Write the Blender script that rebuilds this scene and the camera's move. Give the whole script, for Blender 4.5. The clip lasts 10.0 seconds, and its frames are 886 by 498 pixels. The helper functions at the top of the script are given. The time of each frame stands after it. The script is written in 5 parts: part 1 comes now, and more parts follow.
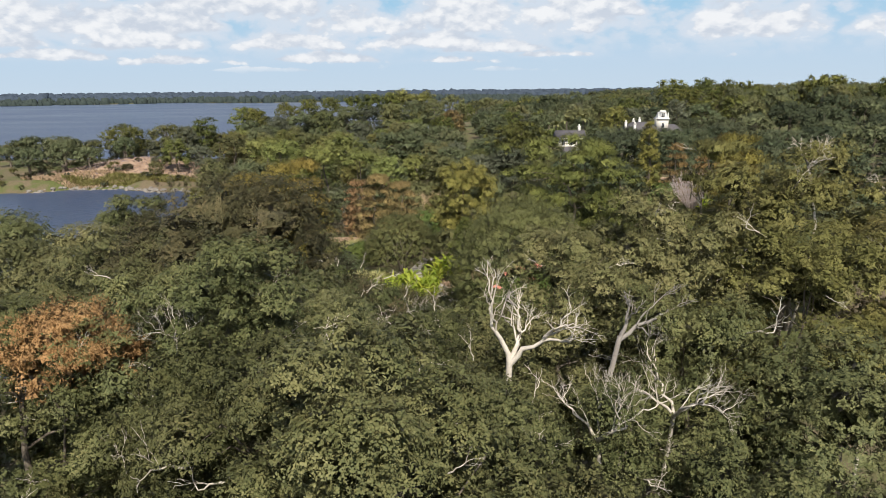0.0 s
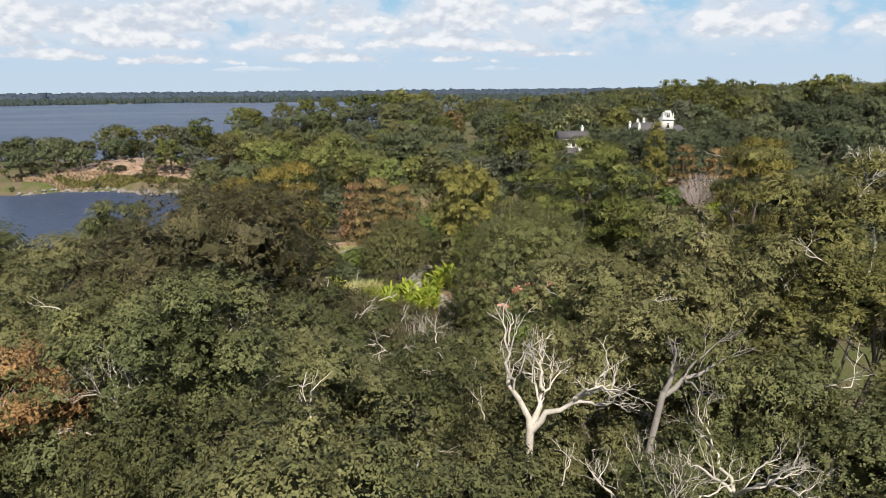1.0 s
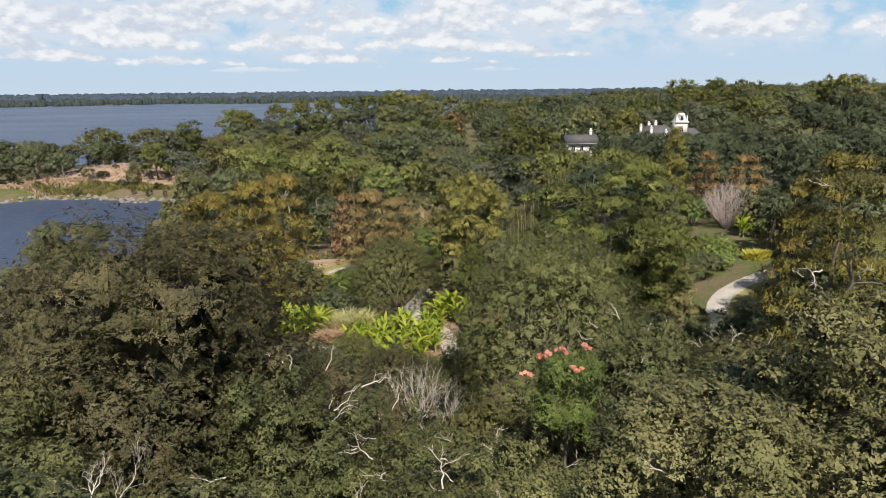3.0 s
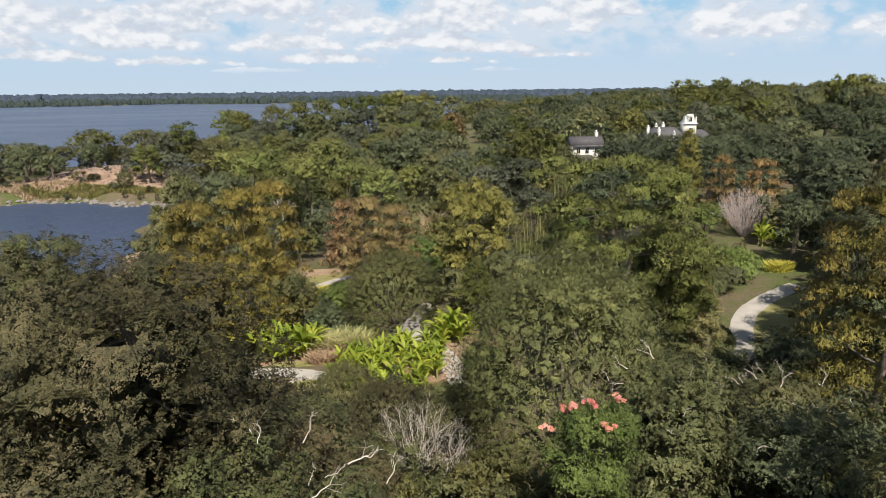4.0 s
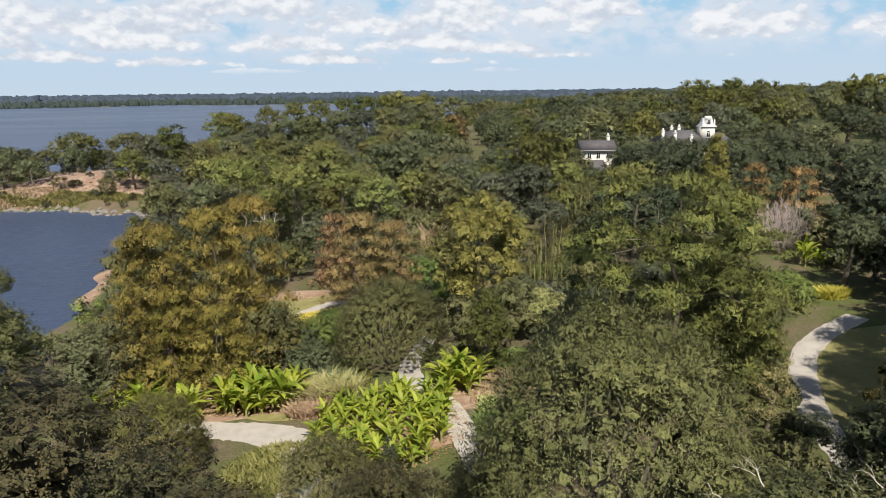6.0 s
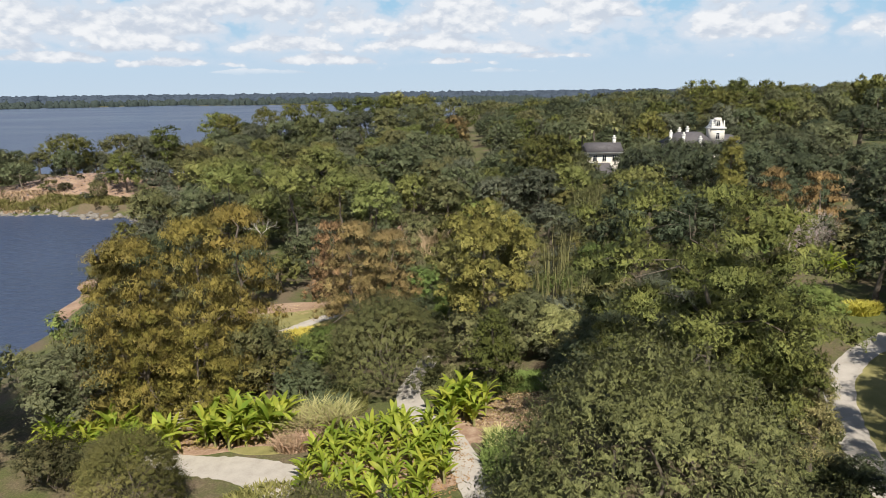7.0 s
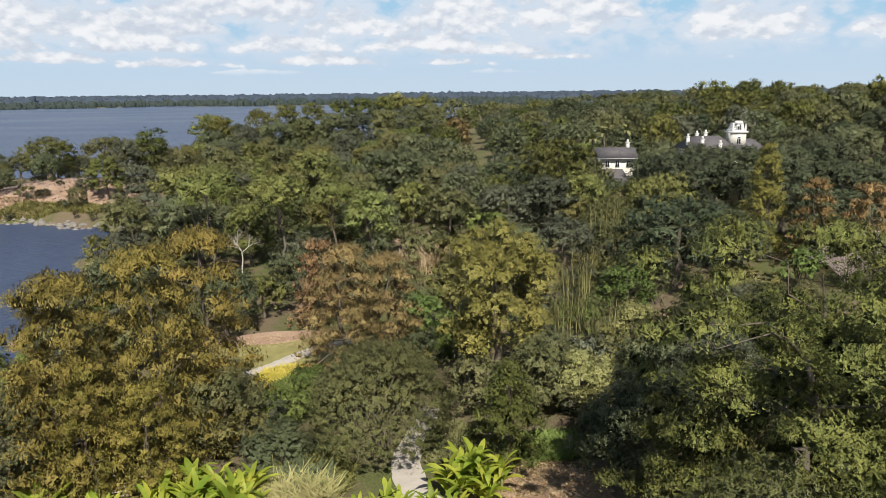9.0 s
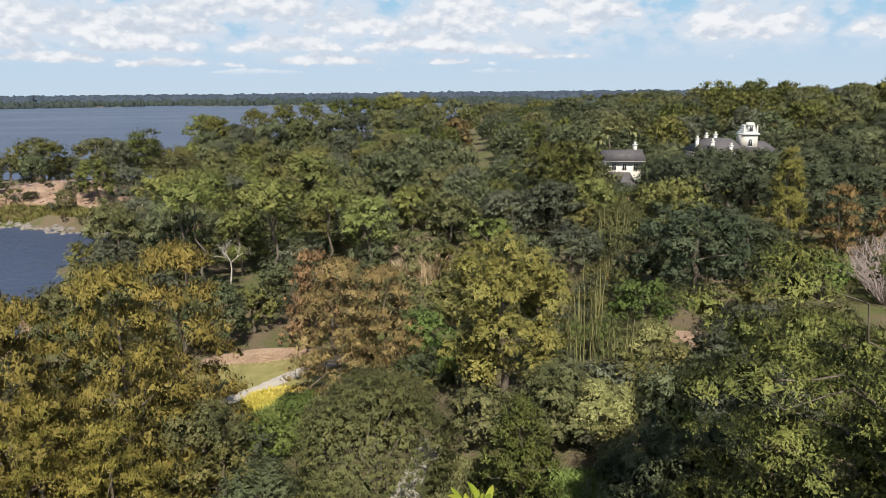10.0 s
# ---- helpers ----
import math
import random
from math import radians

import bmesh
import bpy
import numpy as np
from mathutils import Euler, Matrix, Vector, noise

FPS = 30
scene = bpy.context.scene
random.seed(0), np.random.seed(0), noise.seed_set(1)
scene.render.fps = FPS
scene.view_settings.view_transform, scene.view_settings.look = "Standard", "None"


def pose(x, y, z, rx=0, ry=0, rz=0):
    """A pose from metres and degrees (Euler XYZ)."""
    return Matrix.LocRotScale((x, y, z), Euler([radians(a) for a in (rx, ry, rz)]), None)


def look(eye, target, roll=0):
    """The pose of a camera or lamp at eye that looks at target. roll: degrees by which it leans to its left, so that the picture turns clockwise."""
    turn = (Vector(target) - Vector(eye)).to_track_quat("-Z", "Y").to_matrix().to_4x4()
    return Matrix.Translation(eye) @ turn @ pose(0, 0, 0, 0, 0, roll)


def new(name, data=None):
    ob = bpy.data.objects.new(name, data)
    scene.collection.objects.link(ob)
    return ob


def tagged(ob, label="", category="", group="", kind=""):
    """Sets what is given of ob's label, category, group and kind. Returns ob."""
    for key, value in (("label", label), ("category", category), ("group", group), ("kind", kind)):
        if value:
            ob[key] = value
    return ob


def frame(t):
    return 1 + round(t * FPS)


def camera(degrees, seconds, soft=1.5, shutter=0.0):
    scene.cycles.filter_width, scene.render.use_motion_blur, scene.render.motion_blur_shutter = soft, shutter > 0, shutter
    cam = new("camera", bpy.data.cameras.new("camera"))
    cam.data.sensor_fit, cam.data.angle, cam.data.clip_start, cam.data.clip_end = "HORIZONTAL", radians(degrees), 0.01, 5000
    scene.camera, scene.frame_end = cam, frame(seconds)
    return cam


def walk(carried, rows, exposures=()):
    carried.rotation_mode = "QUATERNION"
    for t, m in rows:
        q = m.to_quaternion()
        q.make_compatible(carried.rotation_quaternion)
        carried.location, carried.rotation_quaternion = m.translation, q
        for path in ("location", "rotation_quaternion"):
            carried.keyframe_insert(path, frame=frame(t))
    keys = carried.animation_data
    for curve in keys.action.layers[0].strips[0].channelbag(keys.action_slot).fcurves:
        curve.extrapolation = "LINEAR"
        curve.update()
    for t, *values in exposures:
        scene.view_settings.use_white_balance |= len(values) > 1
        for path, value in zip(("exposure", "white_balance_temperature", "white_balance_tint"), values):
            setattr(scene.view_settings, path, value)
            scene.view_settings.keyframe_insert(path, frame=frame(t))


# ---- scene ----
cam = camera(66.0, 10.0, 0.8)
METRES, EYE, TILT, LEAN, TURN = 55.0, 26.0, -13.33, 0.55, 0.0
ROWS = [
    (0.0, 0.0000, 0.0000, 0.0000, -0.0000, 0.0000, -0.0000),
    (0.5, -0.0013, 0.0394, 0.0094, -0.0264, -0.0264, -0.0100),
    (1.0, -0.0028, 0.0824, 0.0201, -0.0528, -0.0264, 0.0100),
    (1.5, -0.0040, 0.1293, 0.0321, -0.0792, -0.0264, -0.0000),
    (2.0, -0.0049, 0.1793, 0.0450, -0.0924, -0.0264, 0.0700),
    (2.5, -0.0066, 0.2317, 0.0581, -0.1188, -0.0000, 0.1000),
    (4.0, -0.0124, 0.3915, 0.0977, -0.1320, 0.0264, 0.1200),
    (4.5, -0.0141, 0.4435, 0.1102, -0.1320, 0.0396, 0.1300),
    (5.0, -0.0158, 0.4943, 0.1225, -0.1188, 0.0528, 0.1600),
    (5.5, -0.0174, 0.5445, 0.1344, -0.1188, 0.0660, 0.1800),
    (7.0, -0.0224, 0.6913, 0.1687, -0.1320, 0.1188, 0.1700),
    (7.5, -0.0239, 0.7402, 0.1800, -0.1320, 0.1452, 0.1700),
    (8.0, -0.0257, 0.7893, 0.1916, -0.1452, 0.1584, 0.1600),
    (8.5, -0.0277, 0.8383, 0.2031, -0.1716, 0.1848, 0.1500),
    (9.0, -0.0293, 0.8868, 0.2153, -0.1716, 0.1848, 0.1300),
    (9.5, -0.0310, 0.9349, 0.2274, -0.1980, 0.1716, 0.0700),
    (10.0, -0.0329, 0.9830, 0.2397, -0.2112, 0.1584, 0.0600),
]
walk(cam, [(t, pose(0, 0, EYE, TILT, LEAN, TURN) @ pose(METRES * x, METRES * y, METRES * z, 90 + pitch, roll, yaw)) for t, x, y, z, yaw, pitch, roll in ROWS], exposures=((0.0, 0.4), (10.0, 0.4)))

# ---- light and sky ----
SUN_TURN, SUN_HEIGHT = 166.0, 49.0      # degrees from straight ahead towards the right, and above the horizon
sun_way = Vector((math.sin(radians(SUN_TURN)) * math.cos(radians(SUN_HEIGHT)), math.cos(radians(SUN_TURN)) * math.cos(radians(SUN_HEIGHT)), math.sin(radians(SUN_HEIGHT))))
sun = new("sun", bpy.data.lights.new("sun", "SUN"))
sun.data.energy, sun.data.angle, sun.data.color = 5.0, radians(0.53), (1.0, 0.93, 0.82)
sun.matrix_world = look(sun_way * 300, (0, 0, 0))


def link(tree, a, b):
    tree.links.new(a, b)


def math_node(tree, op, a, b=None, c=None):
    n = tree.nodes.new("ShaderNodeMath")
    n.operation = op
    for i, v in enumerate((a, b, c)):
        if v is None:
            continue
        if isinstance(v, (int, float)):
            n.inputs[i].default_value = v
        else:
            link(tree, v, n.inputs[i])
    return n.outputs[0]


def mix_colour(tree, fac, a, b, blend="MIX"):
    n = tree.nodes.new("ShaderNodeMix")
    n.data_type, n.blend_type = "RGBA", blend
    for sock, v in ((n.inputs[0], fac), (n.inputs[6], a), (n.inputs[7], b)):
        if isinstance(v, (int, float)):
            sock.default_value = v
        elif isinstance(v, (tuple, list)):
            sock.default_value = (*v, 1) if len(v) == 3 else v
        else:
            link(tree, v, sock)
    return n.outputs[2]


def noise_node(tree, vector, scale, detail=3.0, rough=0.55, colour=False):
    n = tree.nodes.new("ShaderNodeTexNoise")
    n.inputs["Scale"].default_value, n.inputs["Detail"].default_value, n.inputs["Roughness"].default_value = scale, detail, rough
    if vector is not None:
        link(tree, vector, n.inputs["Vector"])
    return n.outputs["Color" if colour else "Fac"]


def ramp_node(tree, fac, stops):
    n = tree.nodes.new("ShaderNodeValToRGB")
    while len(n.color_ramp.elements) < len(stops):
        n.color_ramp.elements.new(0.5)
    for e, (p, c) in zip(n.color_ramp.elements, stops):
        e.position, e.color = p, (*c, 1) if len(c) == 3 else c
    link(tree, fac, n.inputs[0])
    return n.outputs[0]


def smooth(tree, v, lo, hi):
    n = tree.nodes.new("ShaderNodeMapRange")
    n.interpolation_type = "SMOOTHSTEP"
    link(tree, v, n.inputs[0])
    n.inputs[1].default_value, n.inputs[2].default_value = lo, hi
    return n.outputs[0]


def build_sky():
    world = bpy.data.worlds.new("sky")
    scene.world, world.use_nodes = world, True
    t = world.node_tree
    t.nodes.clear()
    out, bg = t.nodes.new("ShaderNodeOutputWorld"), t.nodes.new("ShaderNodeBackground")
    sky = t.nodes.new("ShaderNodeTexSky")
    sky.sky_type, sky.sun_disc = "NISHITA", False
    sky.sun_elevation, sky.sun_rotation = radians(SUN_HEIGHT), radians(SUN_TURN)
    sky.air_density, sky.dust_density, sky.ozone_density = 1.0, 0.6, 2.0
    co = t.nodes.new("ShaderNodeTexCoord").outputs["Generated"]
    sep = t.nodes.new("ShaderNodeSeparateXYZ")
    link(t, co, sep.inputs[0])
    x, y, z = sep.outputs
    # bearing and height above the horizon, in degrees
    az = math_node(t, "MULTIPLY", math_node(t, "ARCTAN2", x, y), 57.296)
    el = math_node(t, "MULTIPLY", math_node(t, "ARCSINE", z), 57.296)
    join = t.nodes.new("ShaderNodeCombineXYZ")
    link(t, az, join.inputs[0])
    link(t, math_node(t, "MULTIPLY", el, 1.7), join.inputs[1])
    flat = join.outputs[0]
    lift = t.nodes.new("ShaderNodeVectorMath")
    lift.operation = "ADD"
    lift.inputs[1].default_value = (-0.2, 0.9, 0.0)
    link(t, flat, lift.inputs[0])

    def billow(vector):
        """Rounded heaps upon heaps."""
        warp = t.nodes.new("ShaderNodeVectorMath")
        warp.operation = "MULTIPLY_ADD"
        link(t, noise_node(t, vector, 1.1, 4.0, 0.6, True), warp.inputs[0])
        warp.inputs[1].default_value = (1.3, 1.3, 0)
        link(t, vector, warp.inputs[2])
        total = math_node(t, "MULTIPLY", noise_node(t, vector, 0.15, 2.0, 0.5), 0.45)
        for scale, share in ((0.36, 0.26), (0.95, 0.19), (2.4, 0.06)):
            v = t.nodes.new("ShaderNodeTexVoronoi")
            v.feature = "SMOOTH_F1"
            v.inputs["Scale"].default_value, v.inputs["Smoothness"].default_value = scale, 0.35
            link(t, warp.outputs[0], v.inputs["Vector"])
            total = math_node(t, "ADD", total, math_node(t, "MULTIPLY", math_node(t, "SUBTRACT", 1.0, v.outputs["Distance"]), share))
        return total

    n0, n1 = billow(flat), billow(lift.outputs[0])
    # heaps with a flat foot: bearing, foot height, half width, height of the heap (degrees)
    heaps = ((-31.5, 4.7, 4.4, 1.8), (-25.6, 4.3, 3.6, 1.6), (-20.4, 4.5, 3.6, 1.5), (-15.0, 6.1, 5.6, 2.2), (-7.0, 4.7, 3.8, 1.7), (-22.5, 3.3, 3.6, 0.9),
             (-32.5, 3.2, 3.4, 0.8), (-12.0, 3.3, 4.4, 0.8), (-1.0, 3.4, 4.6, 1.0), (2.5, 5.0, 5.6, 2.2), (9.4, 5.2, 4.8, 2.4), (14.2, 5.4, 1.7, 0.9), (4.5, 2.9, 4.4, 0.6),
             (21.2, 3.9, 3.2, 2.5), (25.6, 3.8, 2.8, 1.8), (31.0, 3.6, 1.8, 0.9), (34.6, 3.7, 1.6, 1.0),
             (-29.0, 2.3, 4.2, 0.6), (-20.0, 2.0, 4.6, 0.5), (-9.5, 2.2, 4.4, 0.6), (0.5, 2.0, 4.0, 0.5), (9.0, 2.4, 3.0, 0.5), (-15.0, 1.4, 5.0, 0.3), (4.0, 1.3, 4.0, 0.3))
    total = None
    for a, foot, half, high in heaps:
        u = math_node(t, "DIVIDE", math_node(t, "SUBTRACT", az, a), half)
        v = math_node(t, "DIVIDE", math_node(t, "SUBTRACT", el, foot), high)
        dome = math_node(t, "SUBTRACT", math_node(t, "SUBTRACT", 1.0, math_node(t, "MULTIPLY", u, u)), v)
        c = math_node(t, "MULTIPLY", smooth(t, dome, -0.7, 0.8), smooth(t, v, -0.7, 0.35))
        total = c if total is None else math_node(t, "MAXIMUM", total, c)
    west = smooth(t, math_node(t, "MULTIPLY", az, -1.0), -16.0, -10.0)
    band = smooth(t, el, 1.4, 4.0)
    body = math_node(t, "ADD", n0, math_node(t, "MULTIPLY", total, 0.33))
    body = math_node(t, "ADD", body, math_node(t, "MULTIPLY", math_node(t, "MULTIPLY", west, band), 0.075))
    heap = math_node(t, "MULTIPLY", smooth(t, body, 0.60, 0.72), smooth(t, el, 1.0, 2.2))
    veil = math_node(t, "MULTIPLY", smooth(t, body, 0.38, 0.60), 0.92)
    relief = math_node(t, "ADD", math_node(t, "MULTIPLY", math_node(t, "SUBTRACT", n0, n1), 4.0), math_node(t, "MULTIPLY", total, 0.62))
    lit = smooth(t, relief, -0.1, 1.0)
    low = ramp_node(t, math_node(t, "DIVIDE", el, 20.0), ((0.0, (0.60, 0.735, 0.87)), (0.12, (0.56, 0.72, 0.885)), (0.36, (0.36, 0.64, 0.87)), (0.8, (0.22, 0.45, 0.78))))
    bright = t.nodes.new("ShaderNodeVectorMath")
    bright.operation = "SCALE"
    bright.inputs[3].default_value = 9.8
    link(t, low, bright.inputs[0])
    high = t.nodes.new("ShaderNodeVectorMath")
    high.operation = "SCALE"
    high.inputs[3].default_value = 0.72
    link(t, sky.outputs[0], high.inputs[0])
    col = mix_colour(t, smooth(t, el, 9.0, 22.0), bright.outputs[0], high.outputs[0])
    col = mix_colour(t, math_node(t, "MULTIPLY", math_node(t, "MULTIPLY", veil, band), math_node(t, "SUBTRACT", 1.0, math_node(t, "MULTIPLY", smooth(t, el, 10.0, 25.0), 0.8))), col, (7.05, 7.85, 8.9))
    cloud = mix_colour(t, lit, (6.3, 6.95, 7.95), (9.5, 9.65, 9.9))
    over = math_node(t, "SUBTRACT", 1.0, math_node(t, "MULTIPLY", smooth(t, el, 10.0, 25.0), 0.8))
    col = mix_colour(t, math_node(t, "MULTIPLY", math_node(t, "MULTIPLY", heap, over), 0.95), col, cloud)
    link(t, col, bg.inputs[0])
    bg.inputs[1].default_value = 0.072
    link(t, bg.outputs[0], out.inputs[0])


build_sky()

# ---- materials ----
def material(name):
    m = bpy.data.materials.new(name)
    m.use_nodes = True
    t = m.node_tree
    t.nodes.clear()
    out, b = t.nodes.new("ShaderNodeOutputMaterial"), t.nodes.new("ShaderNodeBsdfPrincipled")
    link(t, b.outputs[0], out.inputs[0])
    b.inputs["Roughness"].default_value = 0.8
    b.inputs["Specular IOR Level"].default_value = 0.3
    return m, t, b, out


def place(t):
    return t.nodes.new("ShaderNodeNewGeometry").outputs["Position"]


def bump(t, b, height, strength, distance):
    n = t.nodes.new("ShaderNodeBump")
    n.inputs["Strength"].default_value, n.inputs["Distance"].default_value = strength, distance
    link(t, height, n.inputs["Height"])
    link(t, n.outputs[0], b.inputs["Normal"])


def leaf_material(name, dark, mid, light, through_light=0.13, gloss=0.5, keep=0.53, streak=1.0):
    """Foliage: sprays cut into single leaves, coloured leaf by leaf, in patches and tree by tree; some light passes through."""
    dark, mid, light = [(c[0] * 1.04, c[1], c[2] * 1.15) for c in (dark, mid, light)]
    m, t, b, out = material(name)
    geo = t.nodes.new("ShaderNodeNewGeometry")
    info = t.nodes.new("ShaderNodeObjectInfo")
    patch = noise_node(t, geo.outputs["Position"], 0.55, 3.0, 0.6)
    # single leaves: cells as wide as the mesh's own leaf width, each with its own tone and tilt
    grain = t.nodes.new("ShaderNodeAttribute")
    grain.attribute_name = "leaves_per_metre"
    cells = t.nodes.new("ShaderNodeVectorMath")
    cells.operation = "SCALE"
    link(t, geo.outputs["Position"], cells.inputs[0])
    link(t, math_node(t, "ABSOLUTE", grain.outputs["Fac"]), cells.inputs[3])
    vor = t.nodes.new("ShaderNodeTexVoronoi")
    vor.inputs["Scale"].default_value = 1.0
    drawn = t.nodes.new("ShaderNodeVectorMath")
    drawn.operation = "MULTIPLY"
    drawn.inputs[1].default_value = (1.0, 1.0, streak)      # below 1: sprays and needles that hang or stand
    link(t, cells.outputs[0], drawn.inputs[0])
    link(t, drawn.outputs[0], vor.inputs["Vector"])
    solid = math_node(t, "LESS_THAN", grain.outputs["Fac"], 0.01)       # blades of their own, and the thick of a crown
    whole = math_node(t, "MULTIPLY", solid, math_node(t, "GREATER_THAN", grain.outputs["Fac"], -0.01))
    shown = math_node(t, "MAXIMUM", math_node(t, "LESS_THAN", vor.outputs["Distance"], math_node(t, "MULTIPLY_ADD", solid, 0.13, keep)), whole)
    tint = t.nodes.new("ShaderNodeSeparateColor")
    link(t, vor.outputs["Color"], tint.inputs[0])
    tilt = t.nodes.new("ShaderNodeVectorMath")
    tilt.operation = "MULTIPLY_ADD"
    link(t, vor.outputs["Color"], tilt.inputs[0])
    link(t, mix_colour(t, whole, (2.4, 2.4, 2.4), (0, 0, 0)), tilt.inputs[1])
    link(t, mix_colour(t, whole, (-1.2, -1.2, -1.2), (0, 0, 0)), tilt.inputs[2])
    # single leaves lie much as the clump that bears them faces
    side = t.nodes.new("ShaderNodeAttribute")
    side.attribute_name = "clump"
    world_side = t.nodes.new("ShaderNodeVectorTransform")
    world_side.vector_type, world_side.convert_from, world_side.convert_to = "VECTOR", "OBJECT", "WORLD"
    link(t, side.outputs["Vector"], world_side.inputs[0])
    lie = t.nodes.new("ShaderNodeVectorMath")
    lie.operation = "MULTIPLY_ADD"
    link(t, world_side.outputs[0], lie.inputs[0])
    lie.inputs[1].default_value = (3.2, 3.2, 3.2)
    link(t, geo.outputs["Normal"], lie.inputs[2])
    turned = t.nodes.new("ShaderNodeVectorMath")
    link(t, lie.outputs[0], turned.inputs[0])
    link(t, tilt.outputs[0], turned.inputs[1])
    straight = t.nodes.new("ShaderNodeVectorMath")
    straight.operation = "NORMALIZE"
    link(t, turned.outputs[0], straight.inputs[0])
    facing = straight.outputs[0]
    each = math_node(t, "ADD", math_node(t, "MULTIPLY", geo.outputs["Random Per Island"], 0.14), math_node(t, "MULTIPLY", tint.outputs[0], 0.36))
    f = math_node(t, "ADD", each, math_node(t, "MULTIPLY", math_node(t, "SUBTRACT", patch, 0.5), 1.3))
    f = math_node(t, "ADD", math_node(t, "ADD", f, 0.15), math_node(t, "MULTIPLY", info.outputs["Random"], 0.30))
    col = ramp_node(t, f, ((0.05, dark), (0.5, mid), (0.95, light)))
    tone = t.nodes.new("ShaderNodeHueSaturation")
    link(t, math_node(t, "ADD", math_node(t, "MULTIPLY", math_node(t, "FRACT", math_node(t, "MULTIPLY", info.outputs["Random"], 7.3)), 0.032), 0.480), tone.inputs["Hue"])
    link(t, math_node(t, "ADD", math_node(t, "MULTIPLY", math_node(t, "FRACT", math_node(t, "MULTIPLY", info.outputs["Random"], 13.7)), 0.42), 1.06), tone.inputs["Value"])
    link(t, col, tone.inputs["Color"])
    col = tone.outputs[0]
    link(t, col, b.inputs["Base Color"])
    b.inputs["Roughness"].default_value, b.inputs["Specular IOR Level"].default_value = gloss + 0.1, 0.16
    tr = t.nodes.new("ShaderNodeBsdfTranslucent")
    link(t, mix_colour(t, 0.5, col, (light[0] * 1.4, light[1] * 1.5, light[2] * 0.8)), tr.inputs[0])
    mx = t.nodes.new("ShaderNodeMixShader")
    mx.inputs[0].default_value = through_light
    link(t, b.outputs[0], mx.inputs[1])
    link(t, tr.outputs[0], mx.inputs[2])
    link(t, facing, b.inputs["Normal"])
    link(t, facing, tr.inputs["Normal"])
    gap, cut = t.nodes.new("ShaderNodeBsdfTransparent"), t.nodes.new("ShaderNodeMixShader")
    link(t, shown, cut.inputs[0])
    link(t, gap.outputs[0], cut.inputs[1])
    link(t, mx.outputs[0], cut.inputs[2])
    link(t, cut.outputs[0], out.inputs[0])
    return m


def grain_material(name, stops, scale=3.0, rough=0.85, fine=14.0, depth=0.02, strength=0.5):
    """Earth, bark, stone, plaster: colours in patches with finer grain and relief."""
    m, t, b, out = material(name)
    p = place(t)
    broad, small = noise_node(t, p, scale, 5.0, 0.6), noise_node(t, p, fine, 4.0, 0.65)
    f = math_node(t, "ADD", math_node(t, "MULTIPLY", broad, 0.65), math_node(t, "MULTIPLY", small, 0.35))
    link(t, ramp_node(t, f, stops), b.inputs["Base Color"])
    b.inputs["Roughness"].default_value = rough
    bump(t, b, small, strength, depth)
    return m


